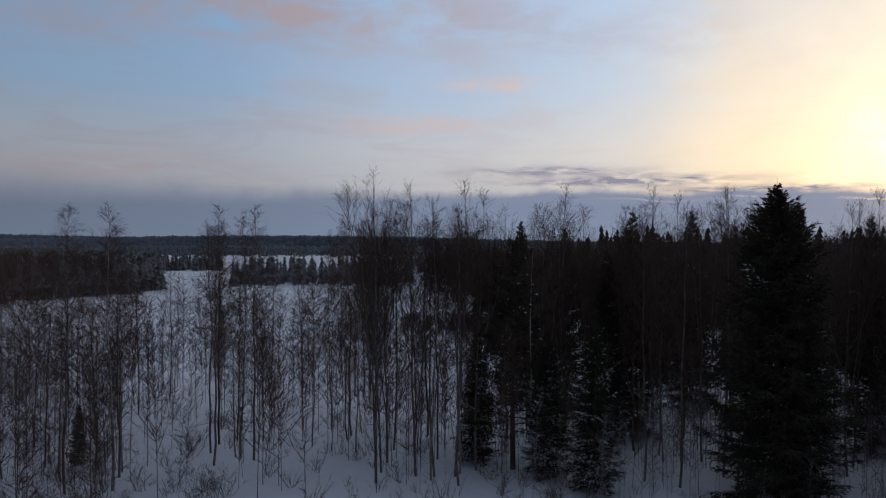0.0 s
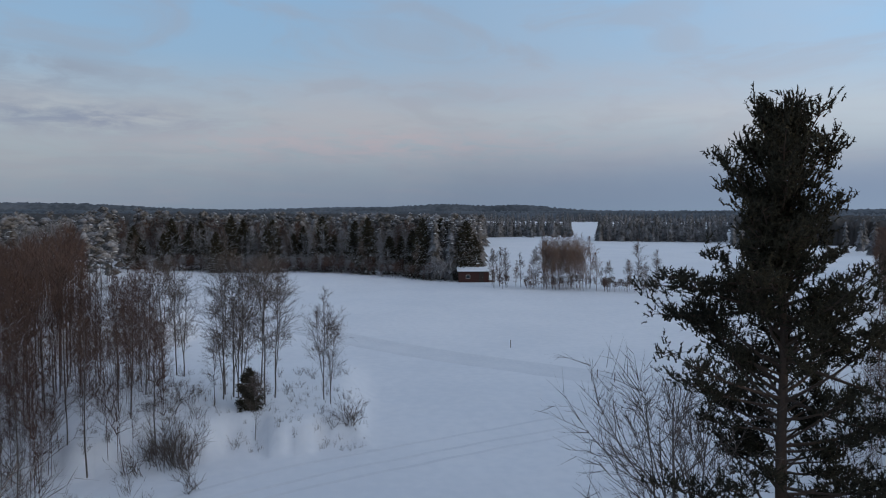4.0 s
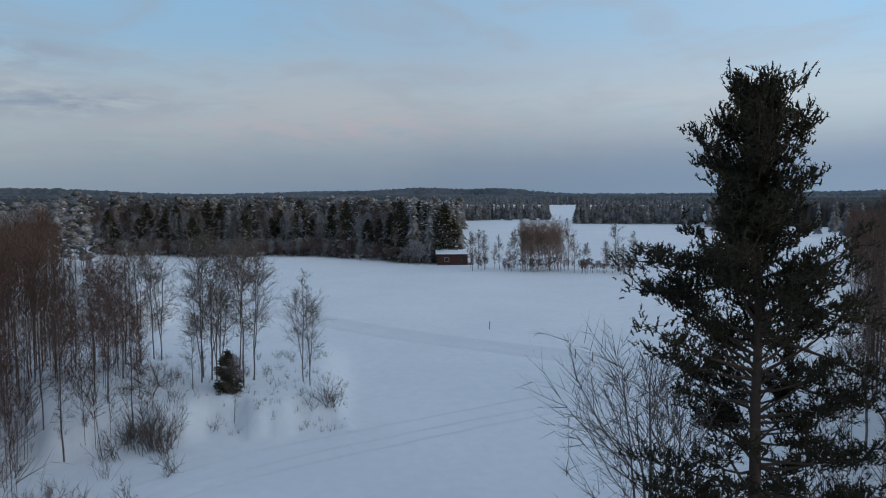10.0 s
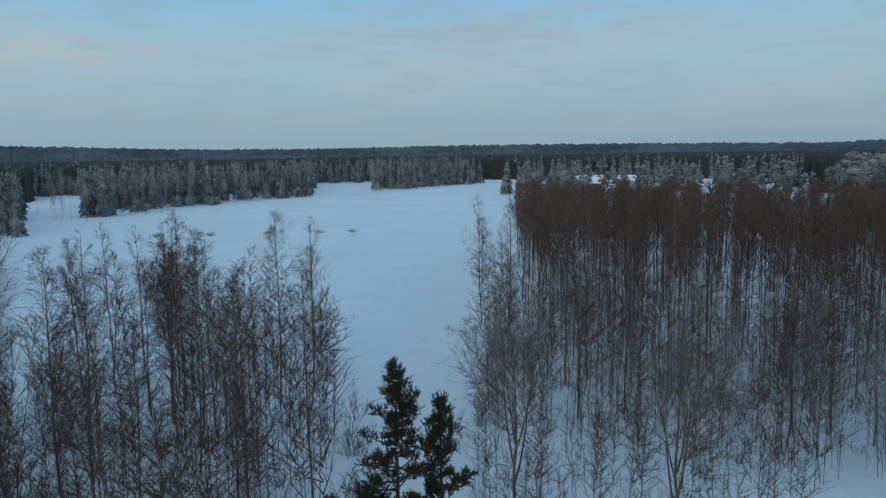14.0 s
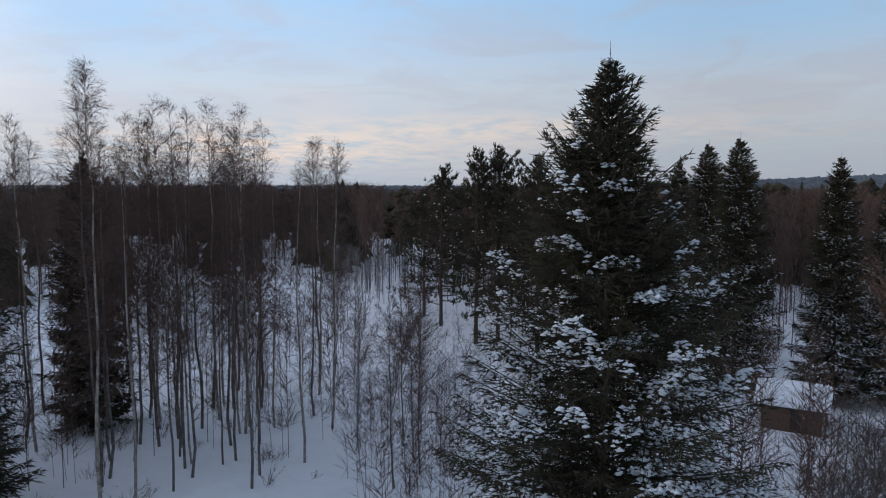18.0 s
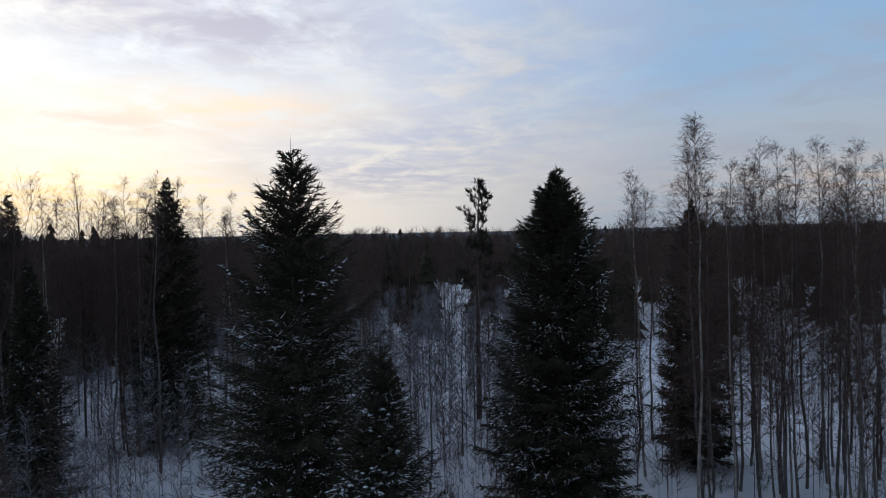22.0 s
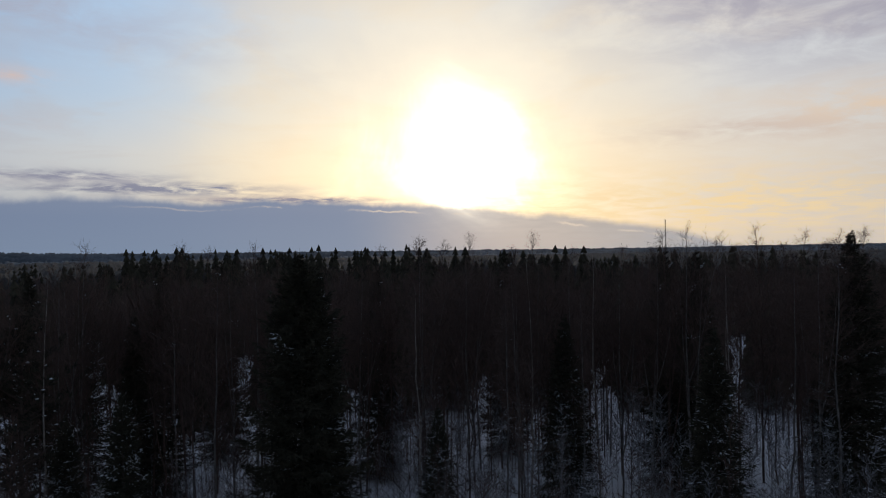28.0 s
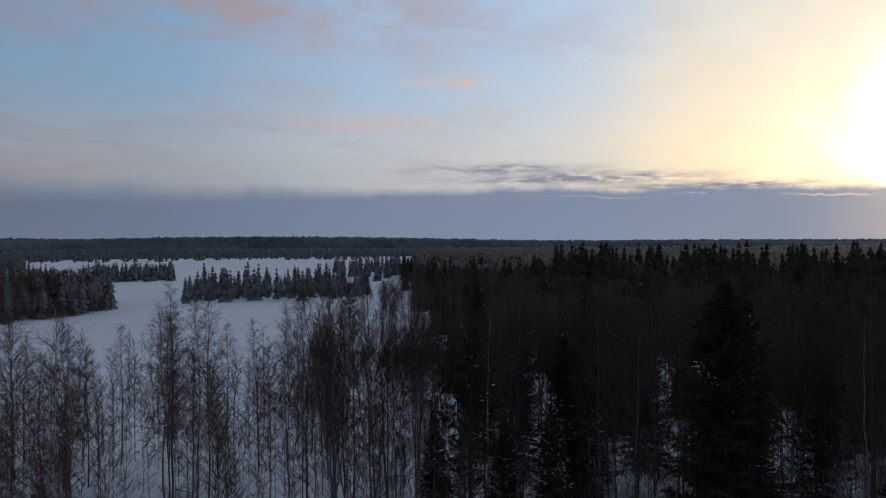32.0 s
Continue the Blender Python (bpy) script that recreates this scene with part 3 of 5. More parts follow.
def shrub_mesh(seed, height, stems=14, twigs=8, r=0.008, open_=0.5):
    rng = np.random.default_rng(seed)
    s = Sticks()
    d = unit(np.column_stack([rng.normal(0, open_, (stems, 2)), np.ones(stems)]))
    o = np.column_stack([rng.normal(0, 0.12 * height, (stems, 2)), np.full(stems, -0.1)])
    ln = height * rng.uniform(0.5, 1.1, stems)
    tip = o + d * ln[:, None]
    s.add(o, tip, r * 1.6, 0.0)
    f = rng.uniform(0.25, 0.95, (stems, twigs))
    o2 = (o[:, None] + (tip - o)[:, None] * f[..., None]).reshape(-1, 3)
    d2 = perp_turn(np.repeat(d, twigs, 0), np.radians(rng.uniform(20, 50, stems * twigs)), rng)
    s.thin(o2, o2 + d2 * (height * rng.uniform(0.12, 0.4, (stems * twigs, 1))), r)
    return s.mesh("stems", 3)


# ---- ground ----


def bumps(x, y):
    """Height of the snow: gentle swells, and the banks beside the field."""
    r = np.hypot(x, y)
    az = np.degrees(np.arctan2(-x, y)) % 360
    z = 0.22 * np.sin(x * 0.045 + 1.3) * np.sin(y * 0.038 + 0.4) + 0.12 * np.sin(x * 0.11 + y * 0.07)
    z = z * np.clip(r / 30, 0, 1) * np.clip(1.6 - r / 400, 0.15, 1)

    def rise(v, lo, hi):
        q = np.clip((v - lo) / (hi - lo), 0, 1)
        return q * q * (3 - 2 * q)
    edge = 45.5 + 1.2 * np.sin(az * 0.9) + 0.5 * np.sin(az * 2.7)
    z = z + 1.5 * rise(az, 82.5, 85) * (1 - rise(az, 103, 108)) * rise(r, edge, edge + 2.0) * (1 - rise(r, 60, 78))
    z = z + 2.0 * rise(az, 95.5, 97.5) * (1 - rise(az, 104, 110)) * rise(r, 86 + np.sin(az), 90 + np.sin(az)) * (1 - rise(r, 100, 125))
    side = 151.8 + 1.5 * np.sin(r * 0.16)
    z = z + 0.7 * (1 - rise(az, side - 0.6, side + 0.9)) * rise(az, 138, 148) * rise(r, 34, 40) * (1 - rise(r, 70, 90))
    z = z + 0.04 * np.sin(x * 0.9 + 2 * np.sin(y * 0.31)) * np.sin(y * 0.8 + x * 0.2) * np.clip(1.5 - r / 90, 0, 1)
    for a, d, w, h in BANKS:
        bx, by = -math.sin(radians(a)) * d, math.cos(radians(a)) * d
        z = z + h * np.exp(-((x - bx) ** 2 + (y - by) ** 2) / (w * w))
    return z


BANKS = [(97, 58, 6, 0.6), (101, 54, 6, 0.7), (93, 51, 5, 0.4), (101, 228, 12, 1.8), (88, 168, 20, 0.8), (128, 34, 4, 0.5), (200, 38, 5, 0.4), (250, 45, 6, 0.4), (276, 60, 6, 0.5)]


def spot(az, d):
    x, y = -math.sin(radians(az)) * d, math.cos(radians(az)) * d
    return x, y, float(bumps(np.array(x), np.array(y)))


def make_ground():
    rings = np.concatenate([np.linspace(0.002, 20, 20), np.linspace(20.5, 105, 130), np.geomspace(106, 4600, 80)])
    sect = 540
    a = np.linspace(0, 2 * np.pi, sect, endpoint=False)
    r, aa = np.meshgrid(rings, a, indexing="ij")
    x, y = -np.sin(aa) * r, np.cos(aa) * r
    v = np.stack([x, y, bumps(x, y)], 2).reshape(-1, 3)
    n = len(rings)
    i, j = np.meshgrid(np.arange(n - 1), np.arange(sect), indexing="ij")
    j2 = (j + 1) % sect
    f = np.stack([i * sect + j, i * sect + j2, (i + 1) * sect + j2, (i + 1) * sect + j], 2).reshape(-1, 4)[:, ::-1]
    me = mesh_np("ground", v, f)
    me.polygons.foreach_set("use_smooth", np.ones(len(me.polygons), bool))
    me.materials.append(M_SNOW)
    tagged(new("ground", me), "wide flat snow-covered field and frozen lake", "snow", kind="structure")


make_ground()


def make_hills():
    """Wooded ridges that close the horizon: distance, mean height, and bumps at azimuth, half-width, height."""
    for d, hgt, seed, knolls in ((1350, 13, 1, ()), (2300, 17, 2, ((190, 16, 34), (205, 12, 12), (148, 28, 20), (12, 26, 28))),
                                 (3600, 24, 3, ((77, 3.5, 27), (71, 3, 25), (84, 5, 13), (104, 6, 26), (112, 5, 24), (123, 5, 20), (33, 11, 38), (20, 6, 14), (340, 20, 8)))):
        rng = np.random.default_rng(seed)
        n = 3600
        a = np.linspace(0, 2 * np.pi, n, endpoint=False)
        deg = np.degrees(a)
        h = sum(rng.uniform(0.3, 1) / k * np.sin(k * a + rng.uniform(0, 6.28)) for k in (5, 7, 11, 17, 29))
        h = hgt * (1 + 0.3 * h)
        for az, w, up in knolls:
            off = (deg - az + 180) % 360 - 180
            h = h + up * np.exp(-(off / w) ** 2)
        h = h + rng.uniform(0, 1, n) * (2.0 + d / 1800)
        vs = []
        for q, (out, up) in enumerate(((-60, -1), (-30, 0.45), (0, 0.8), (40, 1.0), (120, 0.6))):
            z = h * up + (rng.normal(0, 1.3, n) if 0 < q < 4 else 0)
            vs.append(np.column_stack([-np.sin(a) * (d + out), np.cos(a) * (d + out), z if q else np.full(n, -2.0)]))
        i, j = np.meshgrid(np.arange(4), np.arange(n), indexing="ij")
        j2 = (j + 1) % n
        f = np.stack([i * n + j, i * n + j2, (i + 1) * n + j2, (i + 1) * n + j], 2).reshape(-1, 4)[:, ::-1]
        me = mesh_np("wooded_ridge", np.concatenate(vs), f)
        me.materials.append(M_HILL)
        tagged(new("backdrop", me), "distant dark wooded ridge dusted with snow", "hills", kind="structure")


make_hills()


# ---- single trees ----
MADE = {}


def tree(kind, label, meshes, mats, names, group):
    """A tree as an Empty at its base with its parts, to be copied."""
    ob = new(kind)
    ob.empty_display_size = 0.5
    tagged(ob, label, "tree", group)
    for me, mat, nm in zip(meshes, mats, names):
        if me is not None:
            p = part(nm, me, mat, ob)
            if nm == "snow":
                tagged(p, kind="stuff")
    return ob


def place(key, az, d, scale=1.0, turn=None, build=None, squash=1.0):
    """Puts the tree of that key at an azimuth and distance: the first is built, the rest are copies."""
    x, y, z = spot(az, d)
    turn = RNG.uniform(0, 360) if turn is None else turn
    if key not in MADE:
        MADE[key] = (build(), False)
    ob, used = MADE[key]
    if used:
        ob = copy_thing(ob, pose(0, 0, 0))
    else:
        MADE[key] = (ob, True)
    ob.matrix_basis = pose(x, y, z - 0.05, 0, 0, turn) @ Matrix.Diagonal((scale * squash, scale * squash, scale, 1))
    return ob


BIRCH_LABELS = ["bare birch with thin dark trunk and reddish twigs", "slender leafless birch standing in deep snow"]


def birch_kind(key, **kw):
    grey = kw.pop("grey", False)
    frost = kw.pop("frost", False)
    tan = kw.pop("tan", False)
    pale = kw.pop("pale", False)
    label = kw.pop("label", None)

    def build():
        me = birch_meshes(**kw)
        return tree("birch_tree", label or BIRCH_LABELS[kw["seed"] % 2], me, (M_PALEBIRCH if pale else M_BIRCH, M_FROST if frost else M_TWIG_BROWN if tan else M_TWIG_GREY if grey else M_TWIG), ("trunk", "crown"), "birches")
    BUILD[key] = build


BUILD = {}
for i in range(6):
    birch_kind(("tall", i), seed=20 + i, height=18.0, spread=0.105 + 0.02 * (i % 3), boughs=96, twigs=9, start=0.24 + 0.06 * (i % 3), rise=36, droop=0.4, thick=0.0048, peak=0.4, weight=0.7, pale=i in (1, 4))
for i in range(3):
    birch_kind(("fan", i), seed=30 + i, height=18.0, spread=0.19, boughs=110, twigs=10, start=0.36, rise=48, droop=0.0, thick=0.0046, forks=3, peak=0.45, weight=0.8)
for i in range(4):
    birch_kind(("mid", i), seed=40 + i, height=12.0, spread=0.17, boughs=76, twigs=10, start=0.24, rise=40, droop=0.2, thick=0.0052, forks=i % 2, r_twig=0.0065)
for i in range(3):
    birch_kind(("brown", i), seed=60 + i, height=13.0, spread=0.19, boughs=60, twigs=9, start=0.16, rise=52, droop=-0.05, thick=0.0024, forks=4, r_twig=0.0065, tan=True)
for i in range(3):
    birch_kind(("low", i), seed=80 + i, height=9.0, spread=0.24, boughs=64, twigs=11, start=0.22, rise=40, droop=0.1, thick=0.0055, forks=1, grey=True, r_twig=0.007)


birch_kind(("wide", 0), seed=95, height=9.0, spread=0.36, boughs=54, twigs=14, r_twig=0.007, start=0.22, rise=40, droop=-0.1, thick=0.010, forks=4, grey=True, label="spreading bare tree with pale grey-brown branches")
birch_kind(("wide", 1), seed=96, height=18.0, spread=0.125, boughs=260, twigs=11, r_twig=0.006, start=0.3, rise=44, droop=0.3, thick=0.007, forks=5, peak=0.45, weight=0.8, label="large bushy birch with a dense bare crown")
birch_kind(("hero", 0), seed=94, height=20.0, spread=0.085, boughs=170, twigs=11, start=0.28, rise=38, droop=0.45, thick=0.0044, r_twig=0.005, weight=0.7, peak=0.45, pale=True, label="tall birch with a pale mottled trunk and feathery crown")
birch_kind(("frost", 0), seed=97, height=10.0, spread=0.2, boughs=44, twigs=9, start=0.15, rise=38, droop=0.2, r_twig=0.011, frost=True, label="bare tree white with frost and snow")
birch_kind(("frost", 1), seed=98, height=10.0, spread=0.18, boughs=44, twigs=9, start=0.15, rise=42, droop=0.2, r_twig=0.011, frost=True, label="slim bare tree powdered with snow")

for i in range(3):
    birch_kind(("shore", i), seed=110 + i, height=10.0, spread=0.24, boughs=48, twigs=8, start=0.14, rise=50, droop=0.05, thick=0.007, r_twig=0.018, grey=i != 1, tan=i == 1, label="bushy bare tree on the lake shore")


def birch(kind, i, az, d, height=None, turn=None):
    key = (kind, i)
    own = {"tall": 18.0, "fan": 18.0, "mid": 12.0, "brown": 13.0, "low": 9.0, "frost": 10.0, "shore": 10.0, "hero": 20.0, "wide": 18.0 if i == 1 else 9.0}[kind]
    return place(key, az, d, (height or own) / own, turn, BUILD[key])


def spruce(name, label, az, d, height, radius, seed, **kw):
    def build():
        me = spruce_meshes(seed, height, radius, **kw)
        return tree("spruce_tree", label, me, (M_DARKBARK, M_SPRUCE, M_TREESNOW), ("trunk", "crown", "snow"), "spruces")
    return place(name, az, d, 1.0, 0, build)


def pine(name, label, az, d, height, radius, seed, **kw):
    def build():
        me = pine_meshes(seed, height, radius, **kw)
        return tree("pine_tree", label, me, (M_PINEBARK, M_PINE, M_TREESNOW), ("trunk", "needles", "snow"), "pines")
    return place(name, az, d, 1.0, 0, build)


pine("big_pine", "tall dark Scots pine with a ragged crown beside the field", 52.4, 20.0, 16.8, 3.4, 5, start=0.14, boughs=200, tufts=36, spikes=12, snow=0.0, spike=0.11, spike_r=0.014,
     shape=((0, 0.45), (0.15, 0.7), (0.45, 0.82), (0.62, 0.78), (0.69, 0.74), (0.73, 0.5), (0.80, 0.46), (0.90, 0.48), (0.96, 0.36), (1, 0.12)), trunk_r=0.0135, low_tilt=-20, bare=0.42, crowd=0.62,
     limbs=((0.84, 322, 2.3, 58), (0.86, 318, 2.0, 66), (0.85, 142, 2.1, 52), (0.87, 150, 1.8, 60), (0.77, 142, 3.4, -14), (0.78, 150, 3.2, -8), (0.75, 135, 3.2, -18), (0.73, 322, 3.1, -20), (0.67, 318, 3.3, -26), (0.61, 325, 3.1, -24)))
spruce("near_spruce", "large spruce with snow lying on its lower branches", 219.1, 20.0, 18.1, 5.4, 11, shoots=42, gap=0.29, snow=0.85, shoot_r=0.015, ragged=0.36, shoot_l=0.24, taper=0.80, sprays=5)
spruce("dark_spruce", "broad dark green spruce dusted with snow", 267.1, 38.0, 18.2, 4.2, 12, snow=0.2, ragged=0.26, shoots=32, gap=0.27, shoot_r=0.024, shoot_l=0.34, taper=0.58)
spruce("slim_spruce", "narrow dark spruce among the birches", 257.3, 50.0, 16.8, 2.8, 13, snow=0.06, shoots=20, gap=0.30, shoot_r=0.028, taper=0.6)
spruce("ragged_spruce", "tall ragged spruce with drooping boughs", 287.2, 27.0, 18.1, 4.4, 14, snow=0.16, ragged=0.42, gap=0.34, shoots=34, shoot_r=0.017, shoot_l=0.32, taper=0.70)
spruce("young_spruce", "young spruce powdered with snow", 280.8, 22.0, 11.6, 2.8, 15, snow=0.5, shoots=26, gap=0.26, shoot_r=0.014, shoot_l=0.26)
spruce("edge_spruce", "dark spruce on the edge of the forest", 296.1, 58.0, 19.5, 3.8, 16, snow=0.05, shoots=18, gap=0.34)
spruce("wood_spruce", "tall dark spruce standing over the birches", 306.1, 58.0, 18.4, 2.9, 17, snow=0.05, gap=0.42)
spruce("wood_spruce", "", 308.3, 60.0, 18.8, 2.9, 17)
spruce("wood_spruce", "", 320.1, 68.0, 19.2, 2.9, 17)
spruce("snowy_spruce", "spruce with snowy branch ends in the dark forest", 315.7, 52.0, 13.9, 2.5, 18, snow=0.35)
spruce("snowy_spruce", "", 305.0, 45.0, 13.4, 2.5, 18)
spruce("snowy_spruce", "", 26.1, 56.0, 3.9, 2.5, 18).scale = (0.3, 0.3, 0.3)
spruce("forest_spruce", "broad black-green spruce above the forest", 335.8, 47.0, 18.5, 3.9, 19, snow=0.03, shoots=24, gap=0.30, ragged=0.35, taper=0.55)
spruce("snowy_tip_spruce", "spruce with a snow-covered top", 334.3, 49.0, 17.3, 2.0, 20, snow=0.6)
spruce("shed_spruce", "slender spruce behind the shed", 209.9, 58.0, 18.6, 3.4, 21, snow=0.45, shoots=18, taper=0.62)
spruce("shed_spruce_slim", "slim snow-dusted spruce behind the shed", 203.5, 58.0, 17.2, 3.0, 22, snow=0.55, shoots=18, taper=0.7)
spruce("shed_spruce_slim", "", 199.9, 59.0, 17.1, 2.4, 22)
spruce("shed_spruce", "", 212.0, 66.0, 17.1, 2.4, 22)
spruce("shed_spruce_slim", "", 214.0, 72.0, 17.1, 2.4, 22)
for az, d, k in ((345.7, 60, 0.96), (350.7, 66, 0.9), (341.5, 70, 0.98), (330.0, 62, 0.93), (354.0, 72, 0.95), (347.5, 58, 0.8)):
    place("wood_spruce", az, d, k)
for az, d, k in ((352.0, 48, 0.52), (348.4, 46, 0.6), (357.4, 51, 0.5), (325.5, 46, 0.5)):
    place("snowy_spruce", az, d, k * 1.3)
pine("snow_pine", "slender pine with thick snow on its crown", 113.0, 40.0, 10.6, 2.6, 31, start=0.46, boughs=56, tufts=14, spikes=14, snow=0.84, spike=0.17, spike_r=0.016, low_tilt=4)
pine("small_pine", "small bushy pine at the field's edge", 158.2, 24.0, 8.3, 1.5, 32, start=0.2, boughs=80, tufts=16, spikes=18, snow=0.15, spike=0.11, spike_r=0.010)
pine("small_pine_low", "low bushy pine at the field's edge", 154.6, 24.0, 7.0, 1.25, 33, start=0.15, boughs=66, tufts=16, spikes=18, snow=0.05, spike=0.11, spike_r=0.010)
place("small_pine_low", 157.0, 21.0, 0.72)
place("small_pine_low", 160.8, 21.5, 0.72)
place("small_pine_low", 163.5, 22.0, 0.68)
pine("far_pine", "straight pine with a small rounded crown", 273.3, 59.0, 18.9, 2.5, 34, start=0.45, boughs=40, tufts=14, spikes=12, spike=0.2, spike_r=0.02)
place("far_pine", 3.8, 154.0, 0.65)
for az, d, s in ((227.3, 70, 17.8), (229.0, 69, 17.5), (224.2, 66, 16.9), (231.7, 78, 16.4), (222.0, 72, 17.0), (233.0, 84, 14.0), (354.6, 50, 15.0)):
    place("pine_mid", az, d, s / 17.0, None, lambda: tree("pine_tree", "green-brown pine with dusted boughs by the clearing", pine_meshes(35, 17.0, 4.6, start=0.14, boughs=110, tufts=13, spikes=8, snow=0.3, spike=0.2, spike_r=0.026, shape=((0, 0.8), (0.3, 1), (0.6, 0.8), (0.85, 0.5), (1, 0.12))), (M_PINEBARK, M_PINE, M_TREESNOW), ("trunk", "needles", "snow"), "pines"))
birch("hero", 0, 257.0, 33, 20.0)
birch("wide", 1, 35.3, 31, 18.6)
birch("wide", 0, 111.0, 20, 9.0)
birch("wide", 0, 105.5, 23, 6.5)
birch("wide", 0, 118.0, 24, 6.0)
birch("wide", 0, 136.3, 26, 8.5)
birch("wide", 0, 148.6, 28, 8.4)
birch("wide", 0, 59.5, 20.5, 10.5)

# ---- stands of birch, tree by tree ----


SIZE = {"tall": 18.0, "fan": 18.0, "mid": 12.0, "brown": 13.0, "low": 9.0, "frost": 10.0, "shore": 10.0}
REST = {}


def stand(kind, count, az0, az1, d0, d1, h0, h1, gap=1.2, seed=0):
    rng = np.random.default_rng(seed + 500)
    n = {"tall": 6, "fan": 3, "mid": 4, "brown": 3, "low": 3, "frost": 2, "shore": 3}[kind]
    done = []
    for _ in range(count * 20):
        az = rng.uniform(az0, az1)
        d = math.sqrt(rng.uniform(d0 * d0, d1 * d1))
        x, y, _z = spot(az, d)
        if all((x - a) ** 2 + (y - b) ** 2 > gap * gap for a, b in done):
            done.append((x, y))
            i, h = int(rng.integers(n)), rng.uniform(h0, h1)
            if d > 56:
                REST.setdefault((kind, i), []).append((x, y, h / SIZE[kind], 1.7 * len(done)))
            else:
                birch(kind, i, az, d, h)
        if len(done) >= count:
            break


stand("tall", 30, 5, 33, 50, 84, 12, 14.5, gap=0.8, seed=1)
stand("tall", 5, 14, 18, 50, 58, 16.5, 18.6, seed=21)
stand("tall", 3, 23.5, 27, 45, 55, 16, 18.2, seed=22)
birch("tall", 2, 7.0, 59, 17.4)
birch("tall", 4, 8.5, 61, 16.4)
stand("tall", 12, -4, 5.8, 46, 60, 15, 18, gap=0.8, seed=2)
stand("fan", 8, -3.5, 5.8, 46, 56, 17, 20, gap=1.2, seed=28)
stand("tall", 14, -34, -4, 46, 62, 14, 18, seed=3)
stand("fan", 14, -32, -4, 50, 62, 17, 20, gap=1.5, seed=29)
stand("mid", 26, 34, 46, 34, 72, 12, 15.5, seed=4)
stand("low", 8, 88.2, 94, 49, 53, 8, 10.2, gap=0.7, seed=5)
stand("low", 3, 96, 98, 58, 62, 8, 9.5, seed=6)
birch("low", 0, 86.4, 52, 8.0)
birch("low", 2, 85.9, 51, 7.0)
birch("low", 1, 91.6, 47, 4.5)
birch("low", 1, 94.5, 50, 5.0)
stand("mid", 22, 98.5, 108, 43, 70, 7.5, 10, seed=7)
stand("tall", 32, 106, 150, 40, 62, 10, 12.8, seed=8)
birch("mid", 1, 151.3, 66, 11.7)
stand("mid", 30, 164, 192, 27, 52, 9.5, 12.5, gap=0.9, seed=9)
stand("brown", 13, 186, 200.5, 29, 54, 11, 15.5, gap=1.6, seed=10)
birch("brown", 0, 192.0, 45, 17.0)
birch("brown", 1, 189.0, 50, 17.0)
stand("low", 5, 188, 206, 22, 34, 7, 10, seed=23)
stand("tall", 26, 240, 262, 38, 56, 15.5, 19.5, gap=0.8, seed=11)
stand("tall", 12, 242, 255, 36, 46, 12, 16.5, gap=0.8, seed=26)
stand("tall", 9, 243, 256.5, 40, 52, 17.8, 20.4, gap=0.8, seed=27)
stand("mid", 6, 232, 239, 34, 45, 8, 11, seed=12)
stand("tall", 14, 268, 296, 46, 75, 13, 17.5, seed=13)
stand("frost", 14, 270, 284, 42, 62, 8, 12, seed=24)
stand("tall", 14, 294, 328, 46, 66, 14.5, 18, seed=14)
stand("tall", 20, 288, 330, 50, 64, 18, 20.3, seed=25)
stand("fan", 12, 298, 327, 52, 64, 17.5, 20.5, gap=1.6, seed=31)
stand("shore", 34, 61, 73.5, 140, 149, 2.5, 8, gap=2.0, seed=15)
for k in range(44):
    x, y, _z = spot(66.5 + 0.07 * k, 139.5 + (k * 7 % 5) + 0.5 * (k % 3))
    REST.setdefault(("brown", k % 3), []).append((x, y, 0.62 + (k * 5 % 4) * 0.07, k * 2.1))

# ---- the edge of the woods beyond the field ----
rng = np.random.default_rng(77)
for k in range(26):
    az = 74.6 + k * 1.02 + rng.uniform(-0.4, 0.4)
    d = 160 + (az - 74.6) * 1.75 + rng.uniform(-8, 9)
    place("lake_spruce", az, d, rng.uniform(0.6, 1.0), None, lambda: tree("spruce_tree", "snow-laden spruce at the edge of the woods beyond the field", spruce_meshes(51, 14.0, 3.3, shoots=7, gap=0.62, snow=0.66, shoot_r=0.075, ragged=0.3, shoot_l=0.75), (M_DARKBARK, M_SPRUCE, M_TREESNOW), ("trunk", "crown", "snow"), "spruces"), 1.0 + 0.2 * (k % 2))
    kd, i, off, h = ("shore", 2 * (k % 4 == 0), 0.5, rng.uniform(7, 11.5)) if k % 2 == 0 else ("frost", k // 2 % 2, 0.2, rng.uniform(3.5, 6.5))
    x, y, _z = spot(az + off, d - 2)
    REST.setdefault((kd, i), []).append((x, y, h / 10.0, k * 1.3))

# ---- far woods, joined ----


def far_birch(seed, height, n=140, r=0.034):
    rng = np.random.default_rng(seed)
    s = Sticks()
    s.add([[0, 0, -0.5]], [[rng.normal(0, 0.2), rng.normal(0, 0.2), height]], 0.075, 0.012)
    h = rng.uniform(0.28, 0.99, n) ** 0.62 * height
    a, e = rng.uniform(0, 6.28, n), np.radians(rng.normal(55, 16, n))
    d = np.column_stack([np.cos(a) * np.cos(e), np.sin(a) * np.cos(e), np.sin(e)])
    ln = np.minimum(height * rng.uniform(0.06, 0.2, n), height * 1.03 - h + 0.5)
    o = np.column_stack([rng.normal(0, 0.5, (n, 2)), h])
    s.thin(o, o + d * ln[:, None], r)
    return s.arrays(3)


